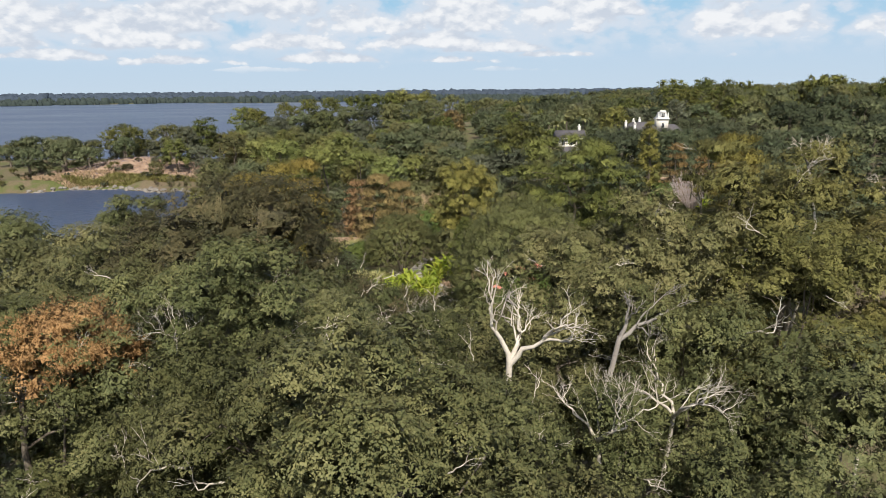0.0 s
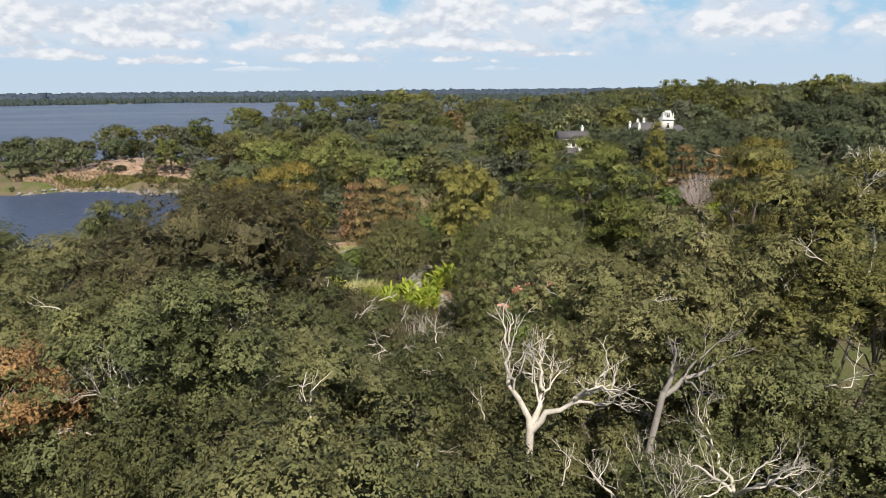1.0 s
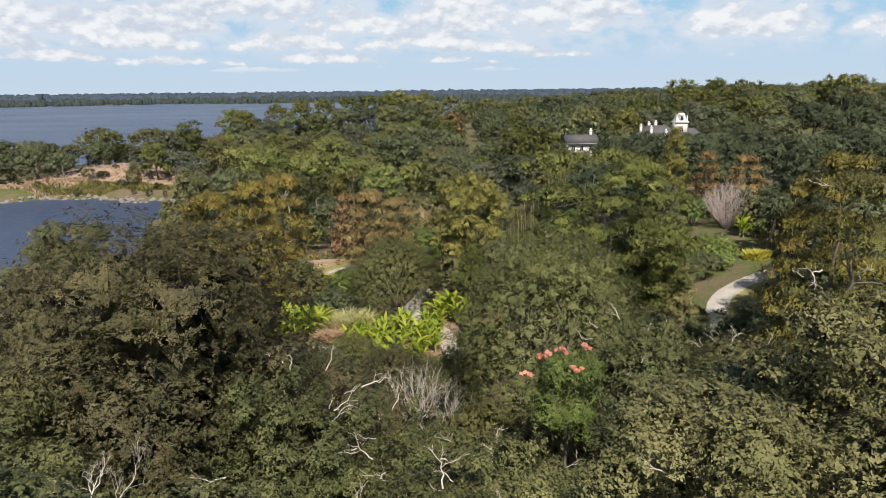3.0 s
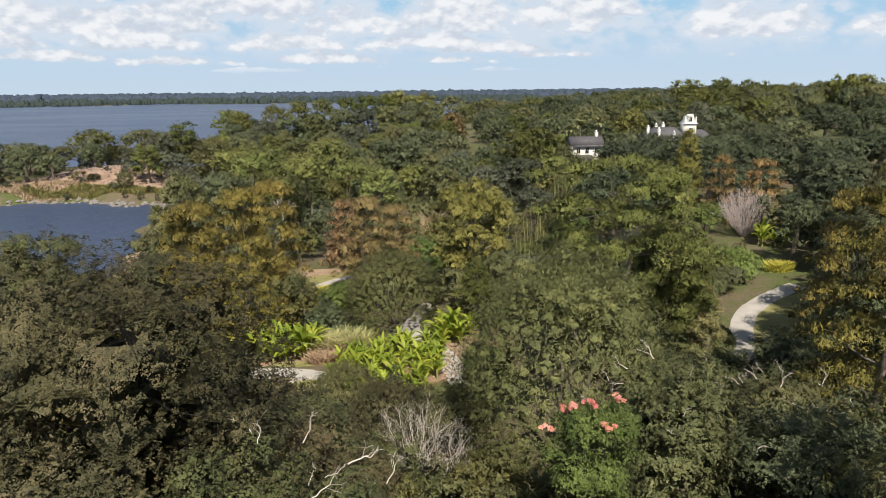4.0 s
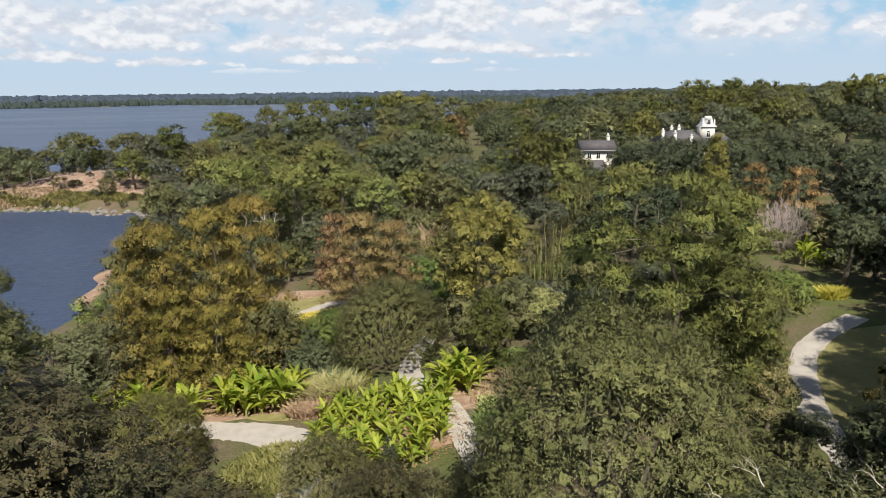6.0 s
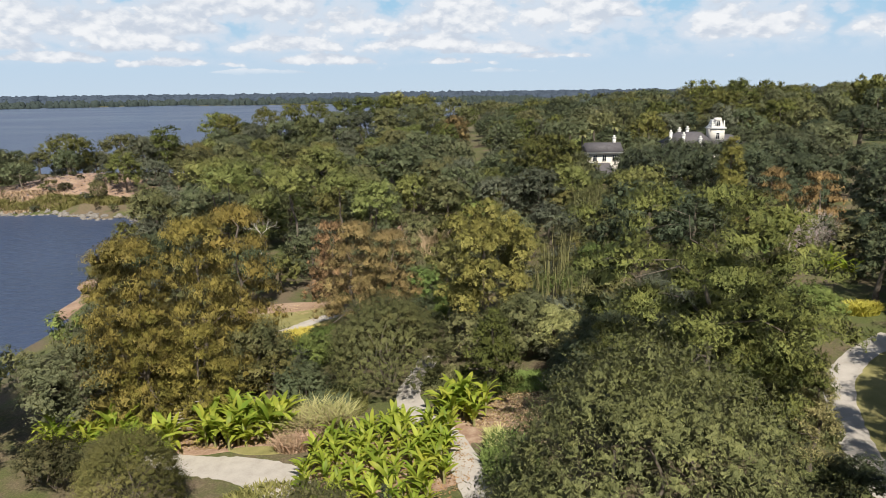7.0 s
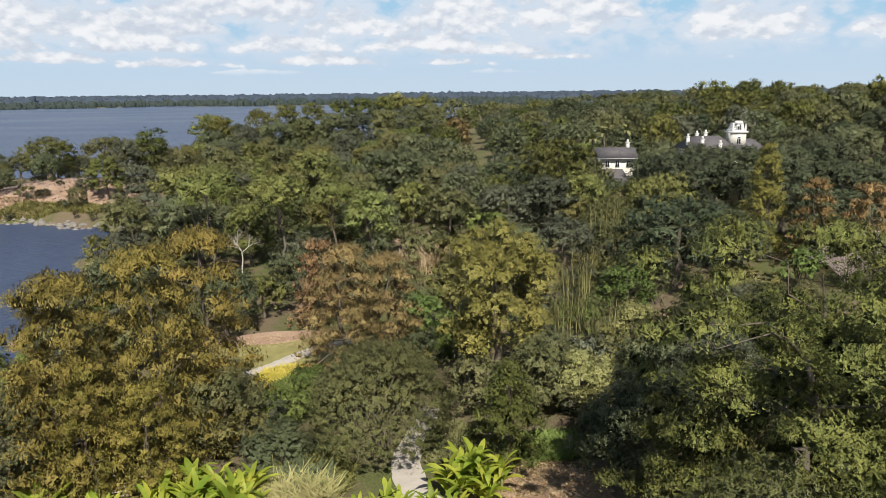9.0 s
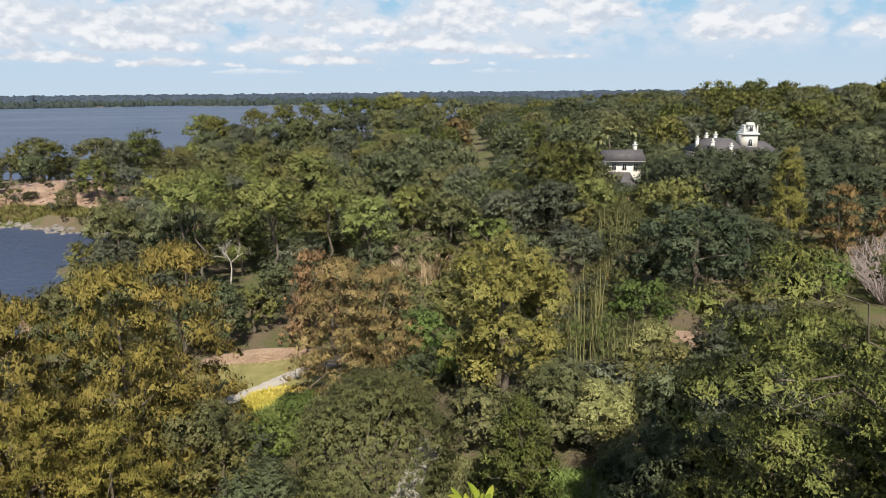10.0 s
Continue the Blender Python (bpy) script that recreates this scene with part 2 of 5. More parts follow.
LEAF = {
    "oak": leaf_material("oak_leaves", (0.049, 0.061, 0.025), (0.110, 0.121, 0.045), (0.190, 0.188, 0.072)),
    "live_oak": leaf_material("live_oak_leaves", (0.040, 0.055, 0.026), (0.090, 0.110, 0.048), (0.155, 0.172, 0.078)),
    "dark_oak": leaf_material("dark_live_oak_leaves", (0.026, 0.038, 0.020), (0.056, 0.074, 0.035), (0.104, 0.122, 0.058)),
    "elm": leaf_material("elm_leaves", (0.038, 0.047, 0.018), (0.094, 0.105, 0.037), (0.184, 0.182, 0.068)),
    "olive": leaf_material("olive_leaves", (0.052, 0.058, 0.017), (0.125, 0.130, 0.036), (0.215, 0.208, 0.065)),
    "lime": leaf_material("yellow_green_leaves", (0.062, 0.068, 0.016), (0.165, 0.165, 0.037), (0.285, 0.265, 0.070)),
    "maroon": leaf_material("reddish_oak_leaves", (0.025, 0.028, 0.013), (0.066, 0.067, 0.027), (0.158, 0.135, 0.058)),
    "pine": leaf_material("pine_needles", (0.034, 0.044, 0.012), (0.092, 0.108, 0.026), (0.176, 0.184, 0.046), streak=0.55),
    "gold": leaf_material("cypress_needles", (0.070, 0.066, 0.016), (0.178, 0.160, 0.034), (0.295, 0.255, 0.058), streak=0.32),
    "rust": leaf_material("rusty_needles", (0.085, 0.070, 0.028), (0.205, 0.152, 0.058), (0.335, 0.240, 0.105), streak=0.32),
    "copper": leaf_material("copper_needles", (0.085, 0.058, 0.022), (0.185, 0.122, 0.046), (0.30, 0.200, 0.082), streak=0.4),
    "orange": leaf_material("orange_leaves", (0.14, 0.085, 0.032), (0.27, 0.165, 0.062), (0.40, 0.27, 0.115)),
    "greyleaf": leaf_material("grey_green_leaves", (0.040, 0.050, 0.028), (0.084, 0.097, 0.055), (0.152, 0.162, 0.096)),
    "willow": leaf_material("fine_willow_leaves", (0.054, 0.061, 0.024), (0.120, 0.127, 0.043), (0.205, 0.205, 0.070), streak=0.4),
    "bright": leaf_material("fresh_green_leaves", (0.045, 0.076, 0.018), (0.105, 0.152, 0.036), (0.185, 0.24, 0.062)),
    "pale": leaf_material("pale_green_leaves", (0.105, 0.120, 0.040), (0.225, 0.235, 0.080), (0.370, 0.365, 0.140)),
    "banana": leaf_material("broad_banana_leaves", (0.050, 0.098, 0.012), (0.148, 0.215, 0.024), (0.330, 0.370, 0.052), 0.4, 0.34),
    "reed": leaf_material("dry_reed_blades", (0.162, 0.149, 0.070), (0.297, 0.243, 0.124), (0.459, 0.351, 0.211)),
    "yellow": leaf_material("yellow_groundcover", (0.2, 0.19, 0.03), (0.33, 0.3, 0.05), (0.45, 0.4, 0.09)),
    "dry": leaf_material("dry_grey_twigs", (0.09, 0.074, 0.062), (0.165, 0.138, 0.118), (0.25, 0.215, 0.185), 0.1, 0.8),
    "pine_top": leaf_material("bright_pine_needles", (0.056, 0.078, 0.020), (0.132, 0.160, 0.042), (0.225, 0.245, 0.075)),
    "juniper": leaf_material("juniper_sprays", (0.050, 0.062, 0.016), (0.112, 0.132, 0.030), (0.190, 0.206, 0.050), streak=0.6),
    # far woods: the blue of distance haze is mixed into the leaf colour
    "far": leaf_material("haze_tinted_leaves", (0.030, 0.046, 0.056), (0.046, 0.066, 0.080), (0.066, 0.088, 0.100), 0.1, 0.8),
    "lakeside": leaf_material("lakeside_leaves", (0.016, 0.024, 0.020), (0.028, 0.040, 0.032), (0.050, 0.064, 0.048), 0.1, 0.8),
    "red": leaf_material("coral_flowers", (0.38, 0.12, 0.075), (0.52, 0.21, 0.135), (0.60, 0.33, 0.23)),
}
BARK = grain_material("grey_brown_bark", ((0.25, (0.07, 0.055, 0.042)), (0.55, (0.15, 0.125, 0.10)), (0.8, (0.25, 0.22, 0.185))), 2.0, 0.9, 18.0, 0.03, 0.8)
DEADWOOD = grain_material("bleached_deadwood", ((0.25, (0.30, 0.26, 0.215)), (0.5, (0.52, 0.47, 0.40)), (0.8, (0.70, 0.65, 0.58))), 1.5, 0.75, 12.0, 0.02, 0.6)
GREYWOOD = grain_material("weathered_grey_wood", ((0.25, (0.15, 0.13, 0.115)), (0.5, (0.27, 0.245, 0.22)), (0.8, (0.40, 0.37, 0.33))), 1.5, 0.85, 14.0, 0.03, 0.8)
CONCRETE = grain_material("pale_concrete", ((0.25, (0.30, 0.27, 0.235)), (0.5, (0.42, 0.385, 0.34)), (0.8, (0.52, 0.48, 0.43))), 0.8, 0.85, 9.0, 0.006, 0.3)
MULCH = grain_material("red_brown_mulch", ((0.25, (0.17, 0.10, 0.068)), (0.5, (0.31, 0.205, 0.145)), (0.75, (0.50, 0.40, 0.30))), 1.6, 0.95, 13.0, 0.04, 0.9)
SAND = grain_material("bare_sandy_soil", ((0.3, (0.17, 0.105, 0.068)), (0.5, (0.33, 0.225, 0.155)), (0.75, (0.50, 0.40, 0.30))), 0.25, 0.95, 3.0, 0.05, 0.7)
LAWN = grain_material("mown_lawn", ((0.25, (0.14, 0.135, 0.045)), (0.5, (0.24, 0.22, 0.085)), (0.8, (0.36, 0.315, 0.145))), 0.5, 0.9, 16.0, 0.03, 0.7)
STONE = grain_material("shore_stones", ((0.25, (0.10, 0.09, 0.08)), (0.5, (0.20, 0.182, 0.16)), (0.8, (0.34, 0.315, 0.28))), 1.0, 0.85, 8.0, 0.05, 0.8)
PLASTER = grain_material("white_painted_wall", ((0.3, (0.54, 0.50, 0.44)), (0.7, (0.68, 0.65, 0.58))), 0.6, 0.6, 6.0, 0.004, 0.2)
WHITE = grain_material("white_trim_paint", ((0.3, (0.62, 0.60, 0.56)), (0.7, (0.76, 0.75, 0.72))), 1.2, 0.5, 9.0, 0.003, 0.2)
SLATE = grain_material("grey_roof_shingles", ((0.3, (0.07, 0.064, 0.068)), (0.7, (0.13, 0.122, 0.128))), 1.2, 0.8, 6.0, 0.02, 0.6)
BROWNWALL = grain_material("tan_boarding", ((0.3, (0.22, 0.16, 0.10)), (0.7, (0.36, 0.28, 0.19))), 1.0, 0.8, 7.0, 0.01, 0.4)
CANE = grain_material("bamboo_cane", ((0.3, (0.15, 0.15, 0.06)), (0.7, (0.33, 0.31, 0.14))), 2.0, 0.5, 10.0, 0.004, 0.2)


def ground_material():
    m, t, b, out = material("woodland_floor")
    p = place(t)
    broad, patch, fine = noise_node(t, p, 0.05, 4.0, 0.6), noise_node(t, p, 0.35, 5.0, 0.6), noise_node(t, p, 6.0, 5.0, 0.7)
    litter = ramp_node(t, fine, ((0.25, (0.070, 0.052, 0.033)), (0.55, (0.155, 0.120, 0.076)), (0.8, (0.28, 0.225, 0.15))))
    grass = ramp_node(t, fine, ((0.25, (0.045, 0.058, 0.018)), (0.55, (0.095, 0.110, 0.034)), (0.8, (0.17, 0.17, 0.06))))
    f = smooth(t, math_node(t, "ADD", math_node(t, "MULTIPLY", broad, 0.6), math_node(t, "MULTIPLY", patch, 0.5)), 0.46, 0.64)
    link(t, mix_colour(t, f, litter, grass), b.inputs["Base Color"])
    b.inputs["Roughness"].default_value = 0.95
    bump(t, b, fine, 0.8, 0.08)
    return m


def water_material():
    m, t, b, out = material("lake_water")
    p = place(t)
    mp = t.nodes.new("ShaderNodeMapping")
    mp.inputs["Scale"].default_value = (0.35, 1.0, 1.0)
    mp.inputs["Rotation"].default_value = (0, 0, radians(14))
    link(t, p, mp.inputs[0])
    ripple, gust = noise_node(t, mp.outputs[0], 0.9, 4.0, 0.6), noise_node(t, mp.outputs[0], 0.012, 3.0, 0.5)
    link(t, ramp_node(t, gust, ((0.3, (0.034, 0.050, 0.094)), (0.7, (0.050, 0.072, 0.132)))), b.inputs["Base Color"])
    link(t, math_node(t, "ADD", math_node(t, "MULTIPLY", gust, 0.2), 0.22), b.inputs["Roughness"])
    b.inputs["Specular IOR Level"].default_value, b.inputs["IOR"].default_value = 0.35, 1.33
    bump(t, b, ripple, 0.8, 0.4)
    return m


# ---- lie of the land ----
LAKE = -4.3


def step(v, lo, hi):
    s = np.clip((v - lo) / (hi - lo), 0, 1)
    return s * s * (3 - 2 * s)


def shore(x, y):
    """Metres inland from the water's edge (minus: out in the lake)."""
    x, y = np.asarray(x, float), np.asarray(y, float)
    wave = 1.6 * np.sin(x * 0.21 + y * 0.13) + 1.1 * np.sin(x * 0.47 - y * 0.31)
    edge = np.interp(y, [-200, 100, 125, 150, 170, 200, 300, 330, 430, 520, 1500], [-46, -50, -55, -60, -67, -74, -95, -100, -85, 10, 45])
    main = x - edge
    tip = np.interp(x, [-400, -150, -134, -120, -100, -80, -72], [190, 200, 204, 212, 213, 206, 199])
    spit = np.minimum(y - tip, 292 + 0.1 * (x + 100) - y)
    far = y - np.interp(x, [-1500, -965, -600, -450, 0, 400], [1250, 1480, 1630, 1600, 1650, 1600]) + 25 * np.sin(x * 0.012)
    return np.maximum(np.maximum(main, spit), far) + wave


def ground(x, y):
    x, y = np.asarray(x, float), np.asarray(y, float)
    d = shore(x, y)
    land = np.interp(x, [-200, -60, -20, 0, 30, 70, 150, 320], [-0.5, -2.2, -1.3, 0, 2, 4, 10, 12])
    land = land * (1 - step(y, 500, 1100)) - 3.8 * step(y, 500, 1100)
    land = land + 0.35 * np.sin(x * 0.11 + 1.0) * np.sin(y * 0.09) - 1.0 * step(y, 95, 120) * step(-x, -2, 14)
    land = land + 4.6 * np.exp(-((x + 104) / 22) ** 2 - ((y - 240) / 16) ** 2) + 1.0 * step(-x, 70, 90)
    return LAKE - 2.5 + step(d, -7, 1) * 2.6 + step(d, 0, 9) * (land - LAKE)


def height(x, y):
    return float(ground(x, y))


# ---- mesh helpers ----
def mesh_of(name, verts, quads=None, tris=None, mat=None, shade=False):
    me = bpy.data.meshes.new(name)
    verts = np.asarray(verts, np.float32).reshape(-1, 3)
    parts, totals = [], []
    for f, k in ((quads, 4), (tris, 3)):
        if f is not None and len(f):
            f = np.asarray(f, np.int32).reshape(-1, k)
            parts.append(f.ravel())
            totals.append(np.full(len(f), k, np.int32))
    loops, totals = np.concatenate(parts), np.concatenate(totals)
    me.vertices.add(len(verts))
    me.vertices.foreach_set("co", verts.ravel())
    me.loops.add(len(loops))
    me.loops.foreach_set("vertex_index", loops)
    me.polygons.add(len(totals))
    me.polygons.foreach_set("loop_start", np.concatenate(([0], np.cumsum(totals)[:-1])).astype(np.int32))
    me.update(calc_edges=True)
    if shade:
        me.polygons.foreach_set("use_smooth", np.ones(len(totals), bool))
    if mat:
        me.materials.append(mat)
    return me


class Shape:
    """Gathers boxes, tubes and quads into one mesh."""

    def __init__(self):
        self.v, self.q, self.t, self.n = [], [], [], 0

    def add(self, verts, quads=(), tris=()):
        verts = np.asarray(verts, float).reshape(-1, 3)
        if len(quads):
            self.q.append(np.asarray(quads, int) + self.n)
        if len(tris):
            self.t.append(np.asarray(tris, int) + self.n)
        self.v.append(verts)
        self.n += len(verts)
        return self

    def box(self, x0, x1, y0, y1, z0, z1):
        v = [(x, y, z) for z in (z0, z1) for x, y in ((x0, y0), (x1, y0), (x1, y1), (x0, y1))]
        return self.add(v, [(3, 2, 1, 0), (4, 5, 6, 7), (0, 1, 5, 4), (1, 2, 6, 5), (2, 3, 7, 6), (3, 0, 4, 7)])

    def tube(self, pts, radii, sides=6, grown=None):
        pts, radii = np.asarray(pts, float), np.asarray(radii, float)
        way = np.gradient(pts, axis=0)
        way /= np.linalg.norm(way, axis=1, keepdims=True) + 1e-9
        ref = np.where(np.abs(way[:, 2:3]) > 0.9, np.array([[1.0, 0, 0]]), np.array([[0, 0, 1.0]]))
        a = np.cross(way, ref)
        a /= np.linalg.norm(a, axis=1, keepdims=True) + 1e-9
        b = np.cross(way, a)
        ang = np.arange(sides) * 2 * math.pi / sides
        ring = a[:, None] * np.cos(ang)[None, :, None] + b[:, None] * np.sin(ang)[None, :, None]
        v = pts[:, None] + ring * radii[:, None, None]
        i, j = np.meshgrid(np.arange(len(pts) - 1), np.arange(sides), indexing="ij")
        k = (j + 1) % sides
        q = np.stack([i * sides + j, i * sides + k, (i + 1) * sides + k, (i + 1) * sides + j], -1).reshape(-1, 4)
        first = self.n
        self.add(v, q)
        if grown is not None:       # grows out of an earlier branch
            self.t.append(np.array([[grown, first, first + 1]]))
        self.last = (first, sides, len(pts))
        return self

    def mesh(self, name, mat, shade=False):
        return mesh_of(name, np.concatenate(self.v), np.concatenate(self.q) if self.q else None, np.concatenate(self.t) if self.t else None, mat, shade)


def part(name, me, parent, label=""):
    ob = new(name, me)
    ob.parent = parent
    return tagged(ob, label) if label else ob


def thing(name, label, category, group="", kind="", at=None):
    ob = new(name)
    if at is not None:
        ob.matrix_basis = at
    return tagged(ob, label, category, group, kind)


# ---- trees: shapes ----
def unit(v):
    return v / (np.linalg.norm(v, axis=-1, keepdims=True) + 1e-9)


def leaves(rng, puffs, tufts, per, size, spread, flat=1.0, aspect=0.8, up=0.5, droop=0.0, face=1.25):
    """Pointed leaves that sit in tufts on the skins of the puffs (x, y, z, radius)."""
    puffs = np.asarray(puffs, float)
    squash = np.array([1, 1, flat])
    w = puffs[:, 3] ** 2
    k = rng.choice(len(puffs), tufts, p=w / w.sum())
    u = unit(rng.normal(size=(tufts, 3)))
    u[:, 2] = np.where(rng.random(tufts) < 0.72, np.abs(u[:, 2]), u[:, 2])
    p = puffs[k, :3] + u * squash * (puffs[k, 3] * (0.72 + 0.36 * rng.random(tufts) ** 0.7))[:, None]
    keep = np.ones(tufts, bool)
    for c in puffs:
        keep &= np.linalg.norm((p - c[:3]) / squash, axis=1) > 0.66 * c[3]
    p, u = p[keep], u[keep]
    p, u = np.repeat(p, per, 0), np.repeat(u, per, 0)
    n = len(p)
    off = rng.normal(size=(n, 3))
    p = p + off * spread * np.array([1, 1, 0.7])
    nor = unit(u * face + 0.62 * rng.normal(size=(n, 3)) + np.array([0, 0, up]))
    a = unit(np.cross(nor, rng.normal(size=(n, 3))) + 0.35 * unit(off) - np.array([0, 0, droop]))
    b = unit(np.cross(nor, a))
    L = (size * (0.6 + 0.8 * rng.random(n)))[:, None]
    w = 0.5 * aspect * L
    return np.stack([p - 0.45 * L * a + w * b, p - 0.45 * L * a - w * b, p + 0.55 * L * a], 1).reshape(-1, 3)


def inner_leaves(rng, puffs, flat=1.0, each=11, broad=1.0):
    """Broader sprays inside the puffs, which close the crown to the eye."""
    c = np.repeat(np.asarray(puffs, float), each, 0)
    u = unit(rng.normal(size=(len(c), 3)))
    p = c[:, :3] + u * np.array([1, 1, flat]) * (c[:, 3] * rng.uniform(0.0, 0.45, len(c)))[:, None]
    nor = unit(u + 0.4 * rng.normal(size=u.shape))
    a = unit(np.cross(nor, rng.normal(size=u.shape)))
    b = np.cross(nor, a)
    L = (broad * c[:, 3] * rng.uniform(0.35, 0.7, len(c)))[:, None]
    return np.stack([p - 0.6 * L * a + 0.6 * L * b, p - 0.6 * L * a - 0.6 * L * b, p + 0.7 * L * a], 1).reshape(-1, 3)


def outward(p, puffs, own=0.62):
    """The direction in which the twig clump at p faces: away from its puff's heart and from the crown's."""
    best, near = np.full(len(p), 1e9), np.zeros((len(p), 3))
    for c in puffs:
        d = np.linalg.norm(p - c[:3], axis=1) / c[3]
        closer = d < best
        best[closer], near[closer] = d[closer], c[:3]
    heart = puffs[:, :3].mean(0) - np.array([0, 0, 0.15 * np.ptp(puffs[:, 2])])
    return unit(own * unit(p - near) + (1.24 - own) * unit(p - heart))


def leaf_mesh(name, v, per_metre=0.0, thick=None, puffs=None, own=0.62):
    """Sprays of leaves, over the broad uncut sprays that close the crown where those are given."""
    n = len(v)
    if thick is not None:
        v = np.concatenate([v, thick])
    grain = np.full(len(v), per_metre, np.float32)
    grain[n:] *= -1
    me = mesh_of(name, v, tris=np.arange(len(v)).reshape(-1, 3), shade=True)
    if per_metre:
        me.attributes.new("leaves_per_metre", "FLOAT", "POINT").data.foreach_set("value", grain)
    if puffs is not None:
        facing = np.repeat(outward(v.reshape(-1, 3, 3).mean(1), puffs, own), 3, 0)
        me.attributes.new("clump", "FLOAT_VECTOR", "POINT").data.foreach_set("vector", facing.astype(np.float32).ravel())
    return me


def bend(rng, a, b, n=5, wob=0.08):
    a, b = np.asarray(a, float), np.asarray(b, float)
    s = np.linspace(0, 1, n)[:, None]
    mid = rng.normal(size=(n, 3)) * wob * np.linalg.norm(b - a)
    mid[0] = mid[-1] = 0
    return a + (b - a) * s + mid + np.array([0, 0, 1]) * (np.sin(s * math.pi) * 0.08 * np.linalg.norm(b - a))


def round_puffs(rng, n, R, top, low, size=(0.28, 0.42), shell=(0.5, 0.8), under=0.35):
    u = unit(rng.normal(size=(n, 3)))
    u[:, 2] = np.where(u[:, 2] < -under, -u[:, 2], u[:, 2])
    r = R * rng.uniform(*size, n) * np.clip(rng.lognormal(-0.08, 0.32, n), 0.5, 1.5)
    c = u * rng.uniform(*shell, n)[:, None] * np.array([R, R, (top - low) / 2]) + np.array([0, 0, (top + low) / 2])
    c[:, 2] = np.minimum(c[:, 2], top - r * 0.9)
    return np.column_stack([c, r])


def dome_puffs(rng, n, R, top):
    """An even skin of small puffs over a dome that reaches the ground."""
    k = np.arange(n) + 0.5
    z, a = 1 - 1.15 * k / n, k * 2.39996
    h = np.sqrt(np.clip(1 - z * z, 0, 1))
    r = R * rng.uniform(0.12, 0.165, n)
    skin = rng.uniform(0.82, 0.93, n)
    c = np.stack([R * h * np.cos(a), R * h * np.sin(a), 0.34 * top + 0.66 * top * z], 1) * skin[:, None]
    c[:, 2] = np.clip(c[:, 2] + rng.normal(size=n) * 0.12, 0.3, top - r * 0.9)
    return np.column_stack([c, r])


def cone_puffs(rng, n, R, top, low, size=0.22, power=0.9):
    s = rng.random(n) ** 0.75
    z = low + (top - low) * s
    reach = R * (1 - s) ** power + 0.12 * R
    ang = rng.random(n) * 2 * math.pi
    d = reach * rng.uniform(0.35, 0.95, n)
    r = R * size * (0.55 + 0.7 * (1 - s)) * rng.uniform(0.8, 1.2, n)
    return np.column_stack([d * np.cos(ang), d * np.sin(ang), z, r])


def pine_puffs(rng, n, R, top, low):
    """Flat cushions of needles at the ends of boughs, in loose tiers with dark gaps between them."""
    rows = []
    tiers = max(4, n // 8)
    for k in range(tiers):
        s = (k + 0.5) / tiers
        z = low + (top - low - 0.8) * s
        reach = R * (0.35 + 0.65 * math.sin(math.pi * (0.22 + 0.66 * s)))
        for i in range(max(3, int(9 * reach / R))):
            ang = i * 2.4 + k * 1.1 + rng.normal() * 0.3
            d = reach * rng.uniform(0.35, 1.0)
            rise = 0.10 * d + rng.normal() * 0.22
            r = R * rng.uniform(0.17, 0.27)
            rows.append((d * math.cos(ang), d * math.sin(ang), z + rise, r))
            for _ in range(2):
                rows.append((d * math.cos(ang) + rng.normal() * r, d * math.sin(ang) + rng.normal() * r, z + rise - 0.25 * r + rng.normal() * 0.15, r * rng.uniform(0.5, 0.8)))
    rows.append((0, 0, top - 0.8, R * 0.2))
    return np.array(rows)


def cypress_puffs(rng, R, top, low, tiers=8):
    """Drooping fans of fine needles, tier under tier, that hang out beyond one another."""
    rows = []
    for k in range(tiers):
        s = (k + 0.5) / tiers
        reach = R * (1 - s) ** 0.62 + 0.10 * R
        z = low + (top - low) * s
        for i in range(max(3, int(9 * reach / R))):
            ang = i * 2 * math.pi / max(3, int(9 * reach / R)) + k * 0.9 + rng.normal() * 0.25
            for d, r in ((0.50, 0.21), (0.76, 0.19), (0.98, 0.13)):
                d = reach * d * rng.uniform(0.88, 1.1)
                rows.append((d * math.cos(ang) + rng.normal() * 0.1, d * math.sin(ang) + rng.normal() * 0.1, z + 0.45 * R * s - 0.22 * d + rng.normal() * 0.12, R * r * rng.uniform(0.75, 1.25)))
    rows = np.array(rows)
    rows[:, 2] = np.minimum(rows[:, 2], top - 0.5 * rows[:, 3])
    return rows


def limbs_to(rng, puffs, top, low, girth, count, sides=6, lean=0.03, apart=True):
    """Trunk mesh, and the limbs that reach into the crown, one mesh each or grown together with the trunk."""
    trunk, limbs = Shape(), []
    tip = np.array([rng.normal() * lean * top, rng.normal() * lean * top, top * 0.86])
    pts = bend(rng, (0, 0, -0.4), tip, 8, 0.02)
    radii = girth * np.array([1.5, 1.0, 0.86, 0.74, 0.6, 0.45, 0.3, 0.12])
    trunk.tube(pts, radii, sides + 2)
    for c in puffs[rng.permutation(len(puffs))[:count]]:
        s = np.clip((c[2] - 0.28 * np.linalg.norm(c[:2]) - 0.8) / tip[2], 0.22, 0.9)
        k = int(round(s * 7))
        rb = radii[k] * 0.55
        limb = Shape() if apart else trunk
        limb.tube(bend(rng, pts[k], c[:3], 5, 0.06), rb * np.array([1, 0.8, 0.6, 0.4, 0.18]), sides, None if apart else k * (sides + 2))
        limbs.append(limb)
    return trunk, limbs if apart else []


